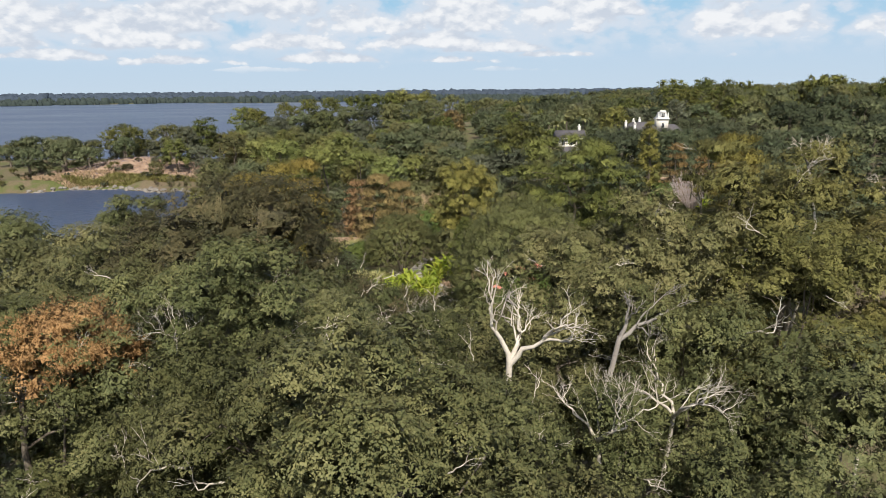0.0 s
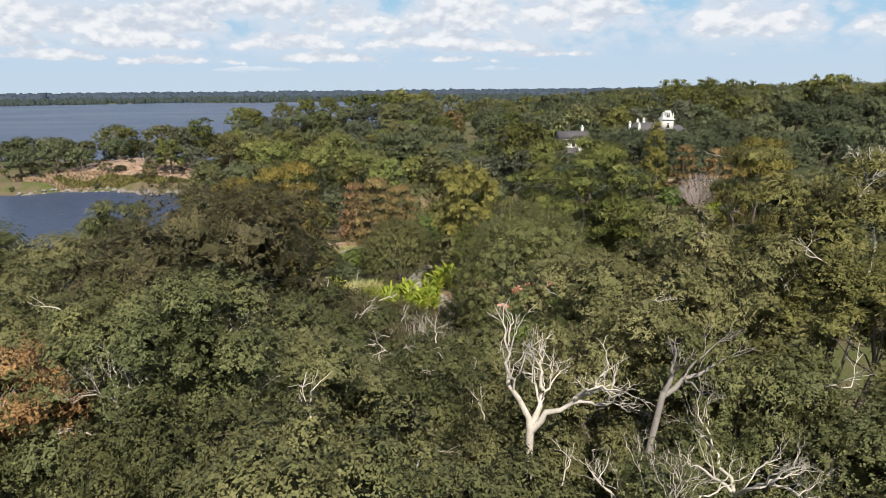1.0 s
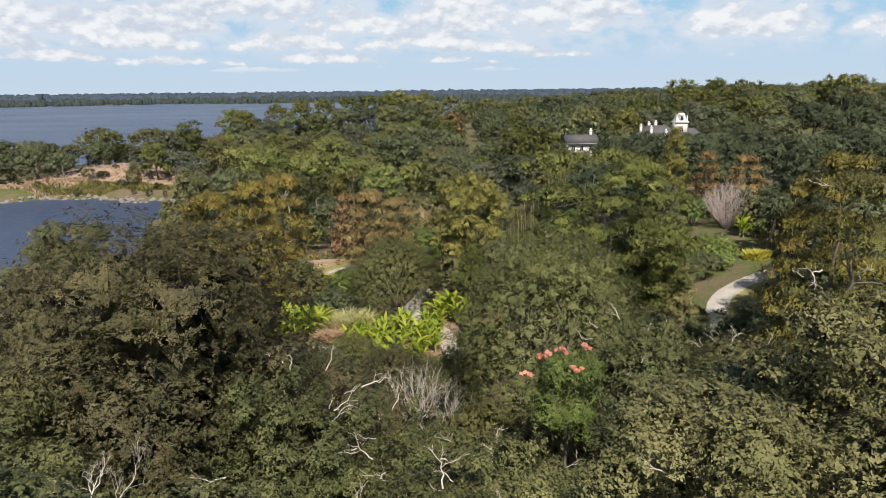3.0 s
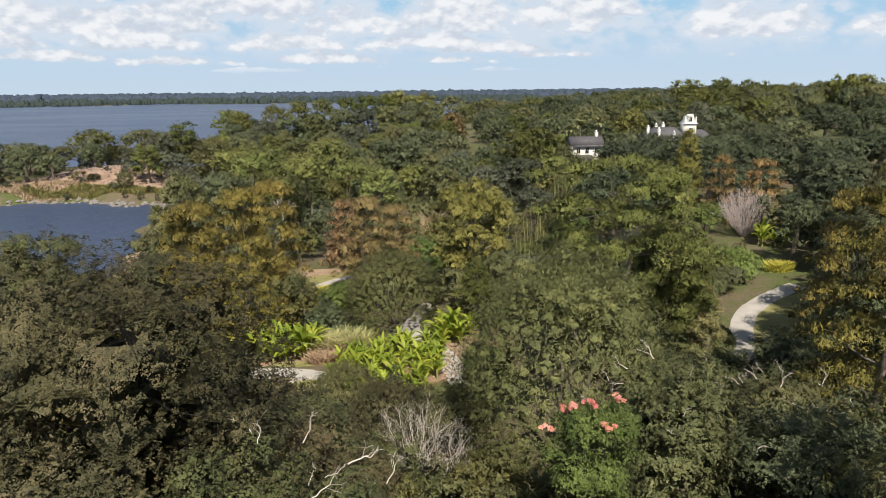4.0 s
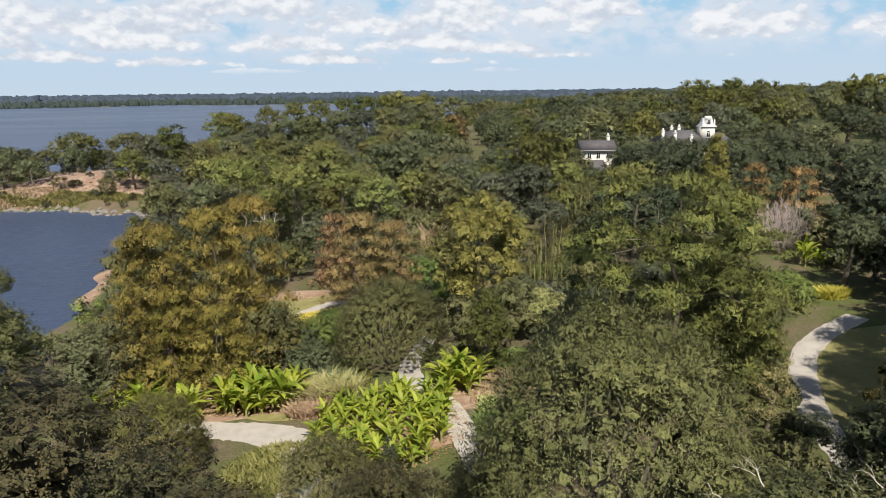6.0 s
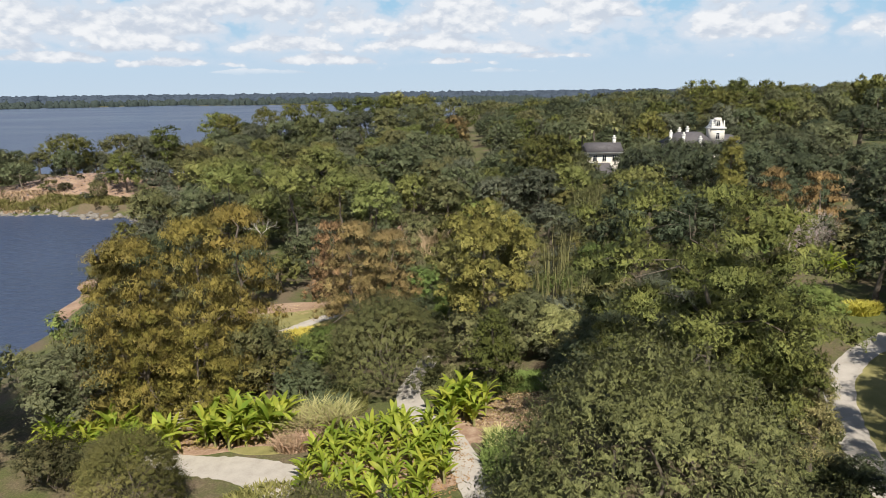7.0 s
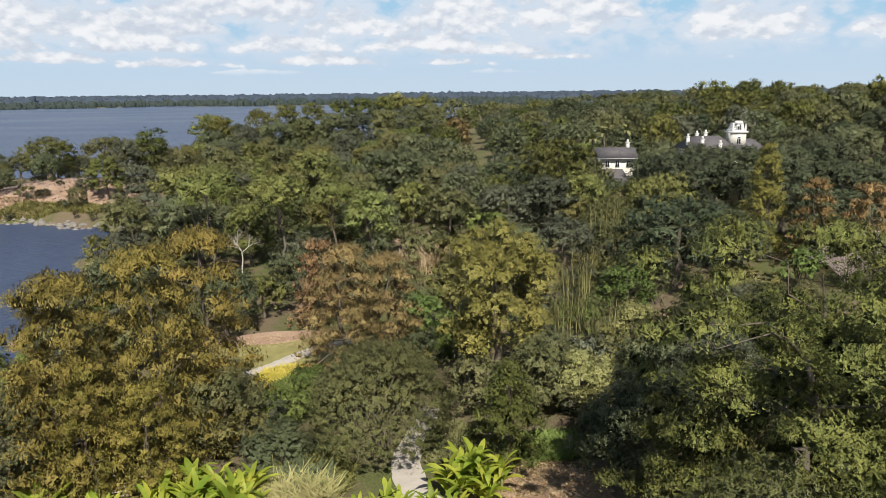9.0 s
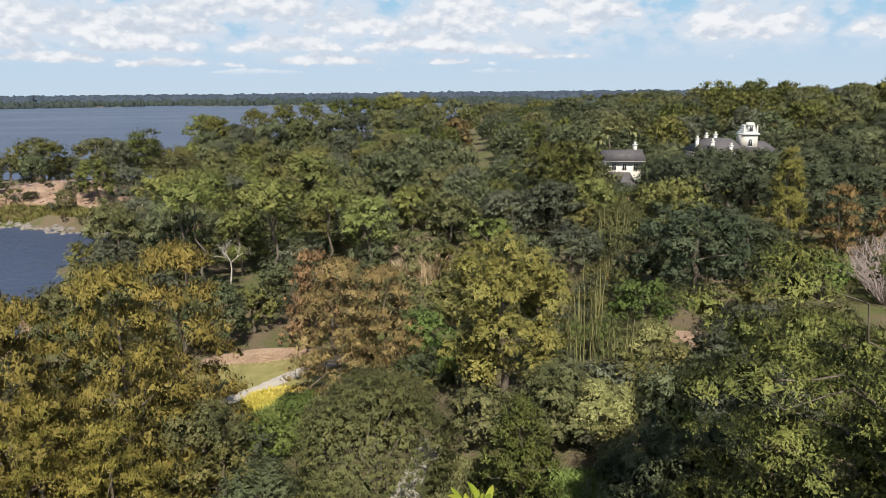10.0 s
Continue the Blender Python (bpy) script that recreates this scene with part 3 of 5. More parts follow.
def bare_twigs(rng, shape, start, way, length, radius, depth, sides=5, spread=0.55, lift=0.12, grown=None):
    """A forking bare branch."""
    way = unit(np.asarray(way, float))
    end = np.asarray(start, float) + way * length
    pts = bend(rng, start, end, 5 if depth > 1 else 4, 0.05)
    shape.tube(pts, radius * np.linspace(1, 0.5, len(pts)), sides if depth > 1 else 3, grown)
    first, round_, rings = shape.last
    if depth == 0:
        return
    for i in range(3 if depth > 1 else 4):
        k = rings - 1 if i == 0 else int(rng.integers(rings // 2, rings))
        s, p = k / (rings - 1), pts[k]
        w = unit(way + spread * rng.normal(size=3) + np.array([0, 0, lift]))
        bare_twigs(rng, shape, p, w, length * rng.uniform(0.5, 0.78), radius * (0.42 if s < 1 else 0.55), depth - 1, sides, spread, lift, first + k * round_)


# how many tufts, leaves in each, leaf length and tuft spread: near, middle, far and distant trees
DETAIL = {"close": (5800, 5, 0.22, 0.14), "near": (4600, 5, 0.26, 0.17), "middle": (2900, 5, 0.35, 0.20), "under": (440, 4, 0.58, 0.28), "far": (1250, 4, 0.50, 0.26), "distant": (560, 4, 0.75, 0.40)}
PER_METRE = {"close": 16.0, "near": 13.0, "middle": 10.0, "under": 7.0, "far": 6.4, "distant": 3.6}     # leaves side by side in a metre
SHAPES = {}


def tree_shape(kind, detail, variant, big=1.0, tall=1.4):
    """Meshes (trunk, limbs, crown) of a tree 10 m wide, or big times that, and tall times as high."""
    key = (kind, detail, variant, big, tall)
    H = 10.0 * tall
    if key in SHAPES:
        return SHAPES[key]
    rng = np.random.default_rng(sum(map(ord, kind + detail)) * 7 + variant)
    tufts, per, size, spread = DETAIL[detail]
    R, girth, count, opts = 5.0, 0.28, 12, {}
    many, fine = {1.0: (1.0, 1.0), 1.4: (1.4, 0.87), 2.0: (1.9, 0.76)}[big]
    if kind == "round":
        low = max(0.2, H - 12.5)
        puffs = round_puffs(rng, int(42 * many), R, H, low, (0.25 * fine, 0.38 * fine), (0.5, 0.86), 0.75)
        if detail in ("far", "distant"):
            puffs = round_puffs(rng, int(100 * many), R, H, low, (0.13 * fine, 0.22 * fine), (0.62, 0.94), 0.6)
    elif kind == "broad":
        low = max(0.2, H - 11.0)
        puffs = round_puffs(rng, int(50 * many), R, H, low, (0.20 * fine, 0.32 * fine), (0.55, 0.90), 0.5)
        if detail in ("far", "distant"):
            puffs = round_puffs(rng, int(110 * many), R, H, low, (0.12 * fine, 0.21 * fine), (0.62, 0.94), 0.5)
        girth, tufts = 0.42, int(tufts * 1.15)
    elif kind == "ragged":
        low = max(0.6, H - 13.0)
        puffs = round_puffs(rng, 80, R, H, low, (0.12, 0.22), (0.5, 1.0), 0.6)
        tufts = int(tufts * 0.95)
    elif kind == "tufted":
        low = max(0.3, H - 12.0)
        puffs = round_puffs(rng, int(95 * many), R, H, low, (0.13 * fine, 0.21 * fine), (0.55, 0.95), 0.7)
        tufts = int(tufts * 1.15)
    elif kind == "pine":
        low = max(0.25 * H, H - 11.0)
        puffs = pine_puffs(rng, int((30 if detail in ("near", "middle") else 46) * many), R, H, low)
        opts = dict(flat=0.5, aspect=0.5, up=0.8, droop=-0.7, face=0.9)
        size, tufts, girth = size * 1.1, int(tufts * 1.25), 0.24
    elif kind == "umbrella":
        low = H - 6.5
        puffs = round_puffs(rng, int(70 * many), R, H, low, (0.16 * fine, 0.27 * fine), (0.45, 0.92), 0.3)
        opts = dict(flat=0.75, aspect=0.5, up=0.6, droop=-0.4)
        girth = 0.22
    elif kind == "cypress":
        low = 0.08 * H
        puffs = cypress_puffs(rng, R, H, low)
        opts = dict(flat=0.6, aspect=0.36, droop=1.1, up=0.6, face=1.3)
        girth, tufts, size = 0.26, int(tufts * 1.4), size * 0.9
    elif kind == "column":
        low = 0.03 * H
        puffs = cone_puffs(rng, 120, R, H, low, 0.22, 0.7)
        opts = dict(aspect=0.5, up=0.5)
        girth = 0.4
    elif kind == "dome":
        low = 0.2
        puffs = dome_puffs(rng, 250, R, H)
        opts = dict(aspect=0.42, up=0.25, droop=-0.5)
        tufts, size, spread = int(tufts * 3.0), size * 0.62, spread * 1.4
    else:
        low = 0.1
        puffs = round_puffs(rng, 22, R, H, -0.3 * H, (0.24, 0.38), (0.5, 0.8), 0.1)
        tufts, size = int(tufts * 0.6), size * 1.15
    tufts = int(tufts * min(1.35, max(0.55, (H - low) / 12.5)))
    puffs, H, low, R, girth = puffs * big, H * big, low * big, R * big, girth * big
    tufts = int(tufts * {1.0: 1.0, 1.4: 1.5, 2.0: 2.1}[big])
    close = detail in ("close", "near", "middle")
    count = {"close": 8, "near": 8, "middle": 5, "far": 4, "distant": 2, "under": 2}[detail]
    trunk, limb = limbs_to(rng, puffs, H, low, girth * (0.7 if kind == "pine" else 1.0), count, 6 if close else 4, 0.03, close)
    if kind in ("dome", "shrub"):
        trunk = Shape()
        for i in range(5):
            a = i * 1.26 + rng.random()
            trunk.tube(bend(rng, (0.2 * math.cos(a), 0.2 * math.sin(a), -0.3), (1.6 * math.cos(a), 1.6 * math.sin(a), H * 0.6), 5, 0.05), 0.13 * np.array([1, 0.9, 0.75, 0.55, 0.3]), 6, 0 if i else None)
        limb = []
    if detail not in ("close", "near"):
        opts["face"] = 1.8
    crown = leaves(rng, puffs, tufts, per, size, spread, **opts)
    thick = inner_leaves(rng, puffs, opts.get("flat", 1.0), *((34, 0.5) if kind == "dome" else (11, 1.0)))
    SHAPES[key] = (trunk.mesh(kind + "_trunk", None, True), [b.mesh(kind + "_limb", None, True) for b in limb], leaf_mesh(kind + "_crown", crown, PER_METRE[detail] * {"dome": 1.7, "cypress": 1.35, "pine": 1.3}.get(kind, 1.0), thick, puffs, {"dome": 0.3, "cypress": 0.9, "pine": 0.9, "tufted": 0.8}.get(kind, 0.75)), H, R)
    return SHAPES[key]


def paint(ob, mat):
    """The material of one object, where the mesh is shared."""
    if not len(ob.data.materials):
        ob.data.materials.append(mat)
    ob.material_slots[0].link = "OBJECT"
    ob.material_slots[0].material = mat


COUNT = [0]
LABELS = {
    "oak": "leafy green broadleaf tree with a dense rounded crown", "live_oak": "spreading dark green live oak with a wide crown",
    "dark_oak": "spreading very dark green live oak", "elm": "tall olive-green tree with bare pale limbs in the crown", "olive": "olive-yellow tree with thin autumn foliage",
    "maroon": "dark oak with reddish-brown tinged leaves", "pine": "tall pine with bright green needle clumps on open limbs",
    "gold": "bald cypress with feathery golden-olive autumn needles", "rust": "bald cypress turned rusty brown for autumn",
    "copper": "conical tree turned copper-brown for autumn", "orange": "tree with a bright orange-brown autumn crown", "greyleaf": "grey-green tree hung with moss",
    "willow": "round dense tree with fine grey-olive leaves", "bright": "bushy tree with fresh bright green leaves",
    "pine_top": "tall pine with a rounded bright green crown", "juniper": "dense conical juniper", "pale": "shrub covered in pale yellow-green leaves", "dry": "dry greyish-pink bush without green leaves",
    "lime": "large rounded tree with yellow-green leaves", "red": "flowering tree", "far": "distant dark green tree", "yellow": "yellow low shrub", "reed": "dry grass", "banana": "broadleaf plant",
}
NAMES = {"pine": "pine_tree", "pine_top": "pine_tree", "gold": "cypress_tree", "rust": "cypress_tree", "live_oak": "live_oak", "dark_oak": "live_oak", "oak": "oak_tree", "elm": "elm_tree", "maroon": "oak_tree"}


def tree(kind, leaf, x, y, top, r, detail=None, label="", group="", bark=None):
    """A tree at (x, y), whose crown is r wide to each side and ends at the level top."""
    COUNT[0] += 1
    n = COUNT[0]
    if detail is None:
        detail = "close" if y < 30 else "near" if y < 50 else "middle" if y < 118 else "far" if y < 235 else "distant"
    z = height(x, y)
    tall = min((0.4, 0.52, 0.68, 0.88, 1.15, 1.5, 1.95, 2.5), key=lambda q: abs(math.log(q * 2 * r / (top - z))))
    t, l, c, H, R = tree_shape(kind, detail, n % (3 if detail not in ("close", "near") else 4), 1.0 if r < 5.8 or kind not in ("round", "broad", "pine", "tufted", "umbrella") else 1.4 if r < 8.5 else 2.0, tall)
    small = kind in ("shrub",)
    name = ("shrub" if small else NAMES.get(leaf, "tree"))
    text = label or (LABELS[leaf] if not small else {"live_oak": "dark green leafy shrub", "oak": "green leafy shrub on the woodland floor", "greyleaf": "grey-green shrub on the woodland floor"}.get(leaf, LABELS[leaf].replace("tree", "shrub")))
    ob = thing(name, text, "shrub" if small else "tree", group or ("woodland shrubs" if small else "woodland trees"))
    s = r / R
    ob.matrix_basis = Matrix.LocRotScale((x, y, z), Euler((0, 0, n * 2.39996)), (s, s, (top - z) / H))
    paint(part("trunk", t, ob), bark or BARK)
    for limb in l:
        paint(part("limb", limb, ob), bark or BARK)
    paint(part("crown", c, ob), LEAF[leaf])
    return ob

# ---- the ground sheet and the lake ----
def spaced(fine, lo, hi, far):
    mid = np.arange(lo, hi + 0.1, fine)
    out = [hi]
    while out[-1] < far:
        out.append(out[-1] + max(fine, (out[-1] - hi) * 0.22 + fine))
    back = [lo]
    while back[-1] > -far:
        back.append(back[-1] - max(fine, (lo - back[-1]) * 0.22 + fine))
    return np.concatenate([np.array(back[:0:-1]), mid, np.array(out[1:])])


def sheet(xs, ys, lift=0.0, z=None):
    X, Y = np.meshgrid(xs, ys)
    Z = ground(X, Y) + lift if z is None else np.full_like(X, z)
    nx, ny = len(xs), len(ys)
    i, j = np.meshgrid(np.arange(ny - 1), np.arange(nx - 1), indexing="ij")
    a = i * nx + j
    return np.stack([X, Y, Z], -1).reshape(-1, 3), np.stack([a, a + 1, a + nx + 1, a + nx], -1).reshape(-1, 4)


v, q = sheet(spaced(2.5, -150, 80, 4900), spaced(2.5, 40, 300, 4900))
floor = tagged(new("ground", mesh_of("ground", v, q, mat=ground_material(), shade=True)), "brown and green woodland floor of leaf litter and grass", "ground", kind="structure")
v, q = sheet(np.linspace(-4900, 400, 40), np.linspace(-400, 4900, 40), z=LAKE)
tagged(new("water", mesh_of("water", v, q, mat=water_material())), "grey-blue lake water with fine ripples", "lake", kind="structure")


def ribbon(name, pts, width, mat, label, category, lift=0.05, thick=0.12, edge=0.12):
    """A strip along a smooth line over the ground, with a side face all round."""
    pts = np.asarray(pts, float)
    s = np.linspace(0, len(pts) - 1, len(pts) * 8)
    k = np.arange(len(pts))
    fine = np.stack([np.interp(s, k, pts[:, i]) for i in range(2)], 1)
    for _ in range(6):
        fine[1:-1] = (fine[:-2] + 2 * fine[1:-1] + fine[2:]) / 4
    w = np.interp(s, k, width) if np.ndim(width) else np.full(len(s), width)
    way = unit(np.gradient(fine, axis=0))
    side = np.stack([-way[:, 1], way[:, 0]], 1)
    rng = np.random.default_rng(len(name))
    w = w + rng.normal(size=len(w)) * edge
    cols = np.linspace(-0.5, 0.5, 5)
    X = fine[:, None, 0] + side[:, None, 0] * w[:, None] * cols
    Y = fine[:, None, 1] + side[:, None, 1] * w[:, None] * cols
    Z = ground(X, Y) + lift
    Z[:, [0, -1]] -= 0.02
    n = len(s)
    top = np.stack([X, Y, Z], -1).reshape(-1, 3)
    i, j = np.meshgrid(np.arange(n - 1), np.arange(4), indexing="ij")
    a = i * 5 + j
    sh = Shape().add(top, np.stack([a, a + 5, a + 6, a + 1], -1).reshape(-1, 4))
    for c, flip in ((0, 1), (4, 0)):
        e = np.stack([X[:, c], Y[:, c], Z[:, c]], -1)
        low = e - np.array([0, 0, thick + lift])
        b = np.arange(n - 1)
        f = np.stack([b, b + 1, b + 1 + n, b + n], -1)
        sh.add(np.concatenate([e, low]), f[:, ::-1] if flip else f)
    return tagged(new(name, sh.mesh(name, mat)), label, category, kind="structure")


def patch(name, x, y, rx, ry, mat, label, category, turn=0.0, lift=0.03, rough=0.18):
    """An uneven rounded area of other ground."""
    rng = np.random.default_rng(int(abs(x * 7 + y)))
    n, rings = 40, 8
    ang = np.arange(n) * 2 * math.pi / n
    out = 1 + rough * sum(rng.normal() * np.sin(k * ang + rng.random() * 6) / k for k in range(2, 7))
    rr = np.linspace(0, 1, rings + 1)[1:]
    c, s = math.cos(radians(turn)), math.sin(radians(turn))
    U, V = rx * rr[:, None] * out * np.cos(ang), ry * rr[:, None] * out * np.sin(ang)
    X, Y = x + U * c - V * s, y + U * s + V * c
    Z = ground(X, Y) + lift
    Z[-1] -= lift + 0.04
    v = np.concatenate([[[x, y, height(x, y) + lift]], np.stack([X, Y, Z], -1).reshape(-1, 3)])
    j = np.arange(n)
    k = (j + 1) % n
    tris = np.stack([np.zeros(n, int), 1 + j, 1 + k], -1)
    quads = np.concatenate([np.stack([1 + r * n + j, 1 + (r + 1) * n + j, 1 + (r + 1) * n + k, 1 + r * n + k], -1) for r in range(rings - 1)])
    return tagged(new(name, mesh_of(name, v, quads, tris, mat, True)), label, category, kind="structure")


ribbon("path", [(-27, 89.0), (-21.5, 86.4), (-17, 85.3), (-12.8, 83.0), (-11.2, 78), (-11.6, 74)], [1.6, 2.4, 3.2, 3.8, 3.0, 2.2], CONCRETE, "pale concrete garden path beside the banana bed", "path", 0.06)
ribbon("path", [(1.6, 74), (1.0, 79), (0.0, 83.5), (-1.4, 87.6), (-3.7, 91), (-4.6, 95), (-3.6, 99.5), (-2.6, 104)], [2.0, 2.2, 2.3, 2.3, 2.2, 2.2, 2.0, 2.0], CONCRETE, "pale concrete path curving through the garden", "path", 0.065)
ribbon("path", [(-24, 113.5), (-20.5, 116), (-17, 120.6), (-12, 124)], 1.9, CONCRETE, "pale concrete path across the grass clearing", "path", 0.07)
ribbon("path", [(25.5, 62), (25.4, 70), (26.2, 77), (27.4, 82), (29.6, 88), (32.4, 93.2), (36.6, 97.4), (42, 101)], 2.3, CONCRETE, "pale concrete path beside the lawn", "path", 0.06)
patch("mulch_bed", 4.0, 88.6, 5.4, 4.6, MULCH, "red-brown bark mulch bed with dry leaves", "mulch", 15, 0.03, 0.25)
patch("mulch_bed", -5.6, 83.4, 6.2, 5.8, MULCH, "red-brown mulch under the banana plants", "mulch", 10, 0.025, 0.3)
patch("mulch_bed", -19, 90, 9.0, 2.6, MULCH, "red-brown mulch under leafy plants", "mulch", 0, 0.025)
patch("lawn", -19.5, 121.5, 8.5, 6.0, LAWN, "yellowing mown grass in a small clearing", "lawn", 20)
patch("bare_soil", -22, 126, 6.0, 2.6, SAND, "bare reddish soil edging the clearing", "soil", 12, 0.05)
patch("lawn", 38.5, 82, 11, 19, LAWN, "mown lawn under trees, mostly in shade", "lawn", -20, 0.03, 0.1)
patch("lawn", -15.5, 87.6, 3.2, 0.7, LAWN, "narrow grass verge beside the path", "lawn", 170, 0.035)
patch("bare_soil", 23, 119.5, 3.2, 3.0, MULCH, "patch of bare reddish earth between shrubs", "soil", 0, 0.05)
patch("bare_soil", 51, 170, 6, 5, SAND, "dry open ground near the house", "soil", 0, 0.05)
patch("bare_soil", -6.5, 178, 5, 4, MULCH, "shaded reddish soil under oaks", "soil", 0, 0.05)
patch("sand_bank", -104, 233, 27, 17, SAND, "eroded sandy bank with reddish bare soil", "sand", 4, 0.12, 0.35)
patch("sand_bank", -126, 228, 14, 6, SAND, "eroded sandy bank with dry grass", "sand", -6, 0.08, 0.45)
patch("sand_bank", -94, 240, 13, 7, SAND, "pale sandy clearing between trees", "sand", 20, 0.1, 0.5)
patch("sand_bank", -112, 246, 9, 4, SAND, "pale sandy clearing between trees", "sand", 20, 0.1, 0.5)
patch("sand_bank", -118, 262, 12, 5, SAND, "pale sandy clearing near the far shore", "sand", 5, 0.1, 0.5)
patch("sand_bank", -58, 139, 4.2, 13, SAND, "pale sandy bank at the water's edge", "sand", 12, 0.15)

# ---- trees of the near wood, below the start of the flight ----
tree("ragged", "elm", -1.5, 15.5, 20.2, 4.2)
tree("ragged", "elm", -5.5, 19.5, 18.8, 4.4)
tree("ragged", "elm", -11.5, 13.5, 16.2, 4.5)
tree("umbrella", "orange", -14.4, 24.2, 18.5, 2.9)
tree("ragged", "elm", -8.2, 24.0, 20.6, 4.2)
tree("ragged", "elm", -16.5, 25.0, 18.2, 5.2)
tree("ragged", "elm", -14.5, 32.5, 17.8, 4.6)
tree("round", "oak", -5.2, 27.0, 18.2, 4.0)
tree("ragged", "elm", 3.8, 14.5, 16.6, 3.8)
tree("ragged", "elm", 1.7, 19.5, 17.2, 2.8)
tree("ragged", "elm", -8.8, 20.0, 17.8, 2.6)
tree("ragged", "elm", 6.2, 21.6, 16.8, 3.2)
tree("ragged", "elm", 2.6, 24.5, 16.8, 3.8)
tree("ragged", "elm", 5.8, 28.5, 20.2, 4.2)
tree("ragged", "elm", 9.6, 25.0, 18.4, 4.0)
tree("ragged", "elm", 10.2, 31.0, 21.2, 4.0)
tree("ragged", "elm", 9.0, 16.5, 16.0, 4.4)
tree("round", "oak", 14.4, 20.5, 17.6, 4.6)
tree("ragged", "olive", 15.2, 28.0, 20.2, 4.2)
tree("ragged", "olive", 18.0, 35.0, 23.2, 4.6)
tree("cypress", "olive", 17.6, 44.0, 22.4, 4.4)
tree("ragged", "olive", 22.5, 29.0, 20.8, 5.0)
tree("round", "maroon", -13.2, 47.0, 21.4, 7.8, "close")
tree("ragged", "elm", -7.0, 42.5, 14.6, 4.4)
tree("ragged", "oak", -22.0, 42.0, 17.0, 5.6)
tree("ragged", "elm", -1.2, 32.5, 15.4, 3.8)
tree("ragged", "elm", 1.6, 38.5, 13.8, 3.6)
tree("ragged", "elm", -1.8, 42.0, 12.2, 3.6)
tree("round", "oak", 11.4, 54.0, 12.8, 4.0, "near")
tree("round", "live_oak", 17.8, 50.0, 12.0, 4.6, "near")
tree("round", "bright", 6.2, 50.5, 12.6, 2.3, "near", "green tree topped with coral-coloured flower clusters")
tree("ragged", "oak", 8.5, 42.5, 12.0, 3.6)
tree("round", "maroon", -24.0, 56.0, 15.8, 6.0)
tree("round", "oak", -17.0, 62.0, 10.0, 4.0)
tree("round", "maroon", -12.5, 57.5, 11.0, 4.4)
tree("round", "oak", -7.8, 52.5, 11.0, 4.2)
tree("round", "maroon", -14.0, 52.0, 14.6, 5.0)
tree("round", "maroon", -6.2, 48.4, 12.6, 4.0)
tree("round", "oak", -19.5, 53.0, 15.6, 5.0)
tree("cypress", "gold", 25.5, 60.0, 21.6, 5.0)
tree("cypress", "gold", 31.8, 74.0, 18.2, 4.8)
# live oak added mostly out of view, to shade the lawn behind it
tree("round", "live_oak", 33.5, 63.5, 14.0, 5.0, "middle")
tree("round", "live_oak", -31.6, 92.2, 7.4, 4.4)
tree("shrub", "maroon", -29.5, 83.6, 2.4, 2.8, "middle")
tree("shrub", "oak", -26.6, 84.6, 1.6, 2.0, "middle")
tree("ragged", "elm", -38.5, 84.0, 13.2, 5.2)
tree("round", "oak", -36.0, 54.0, 14.6, 6.0)
tree("round", "oak", -46.0, 70.0, 13.6, 6.4)
tree("round", "oak", -45.0, 92.0, 10.4, 5.0)
tree("ragged", "oak", -29.0, 38.0, 17.0, 5.6)
tree("round", "oak", -36.0, 66.0, 13.0, 6.0)

tree("round", "oak", 18.5, 57.5, 10.6, 4.4)
tree("round", "oak", 23.5, 62.5, 9.4, 4.0)
# next five live oaks: added mostly out of view to shade lawn and path
tree("broad", "live_oak", 38.5, 78.5, 16.5, 5.6, "middle")
tree("broad", "live_oak", 42.5, 86.0, 16.0, 6.0, "middle")
tree("broad", "live_oak", 46.5, 90.0, 16.0, 6.6, "middle")
tree("broad", "live_oak", 38.0, 66.0, 15.0, 6.6, "middle")
tree("round", "live_oak", 32.2, 67.5, 15.0, 4.4, "middle")
tree("round", "live_oak", 22.6, 65.0, 9.6, 4.2, "middle")
tree("round", "live_oak", 27.2, 66.5, 8.8, 3.4, "middle")
tree("broad", "live_oak", 52.0, 101.0, 14.0, 7.0, "middle")

# ---- garden trees in the middle of the view ----
tree("dome", "willow", 7.4, 65.2, 16.4, 7.6, "near")
tree("dome", "willow", -6.3, 97.0, 8.8, 5.5)
tree("tufted", "lime", 3.3, 109.0, 14.9, 5.8, "middle", "large rounded tree with yellow-green leaves")
tree("column", "juniper", 2.9, 93.4, 8.3, 3.1, "middle", "broad conical juniper with dense green sprays")
tree("pine", "pine", 14.8, 78.4, 21.2, 7.4, "near", "tall pine with dense dark green needle clumps")
tree("pine", "pine", 19.0, 82.0, 14.0, 5.2, "middle", "pine with dense dark green needle clumps")
tree("pine", "pine", 11.4, 80.5, 12.0, 3.8, "middle", "pine with dense dark green needle clumps")
tree("round", "live_oak", 10.6, 89.5, 9.6, 3.7, None, "dark grey-green tree with small leaves")
tree("cypress", "gold", -27.4, 93.5, 14.6, 5.4)
tree("cypress", "gold", -26.0, 93.0, 9.0, 3.6)
tree("cypress", "gold", -21.6, 92.5, 7.4, 3.4)
tree("cypress", "gold", -23.4, 98.0, 15.4, 5.2)
tree("cypress", "gold", -21.4, 104.0, 15.4, 5.0)
tree("cypress", "gold", -29.6, 95.5, 12.6, 3.8)
tree("cypress", "rust", -11.2, 114.0, 11.8, 4.8)
tree("cypress", "rust", -7.6, 117.5, 10.0, 4.4)
tree("cypress", "rust", -16.5, 131.0, 8.6, 4.0)
tree("round", "oak", -19.0, 99.5, 5.6, 3.6)
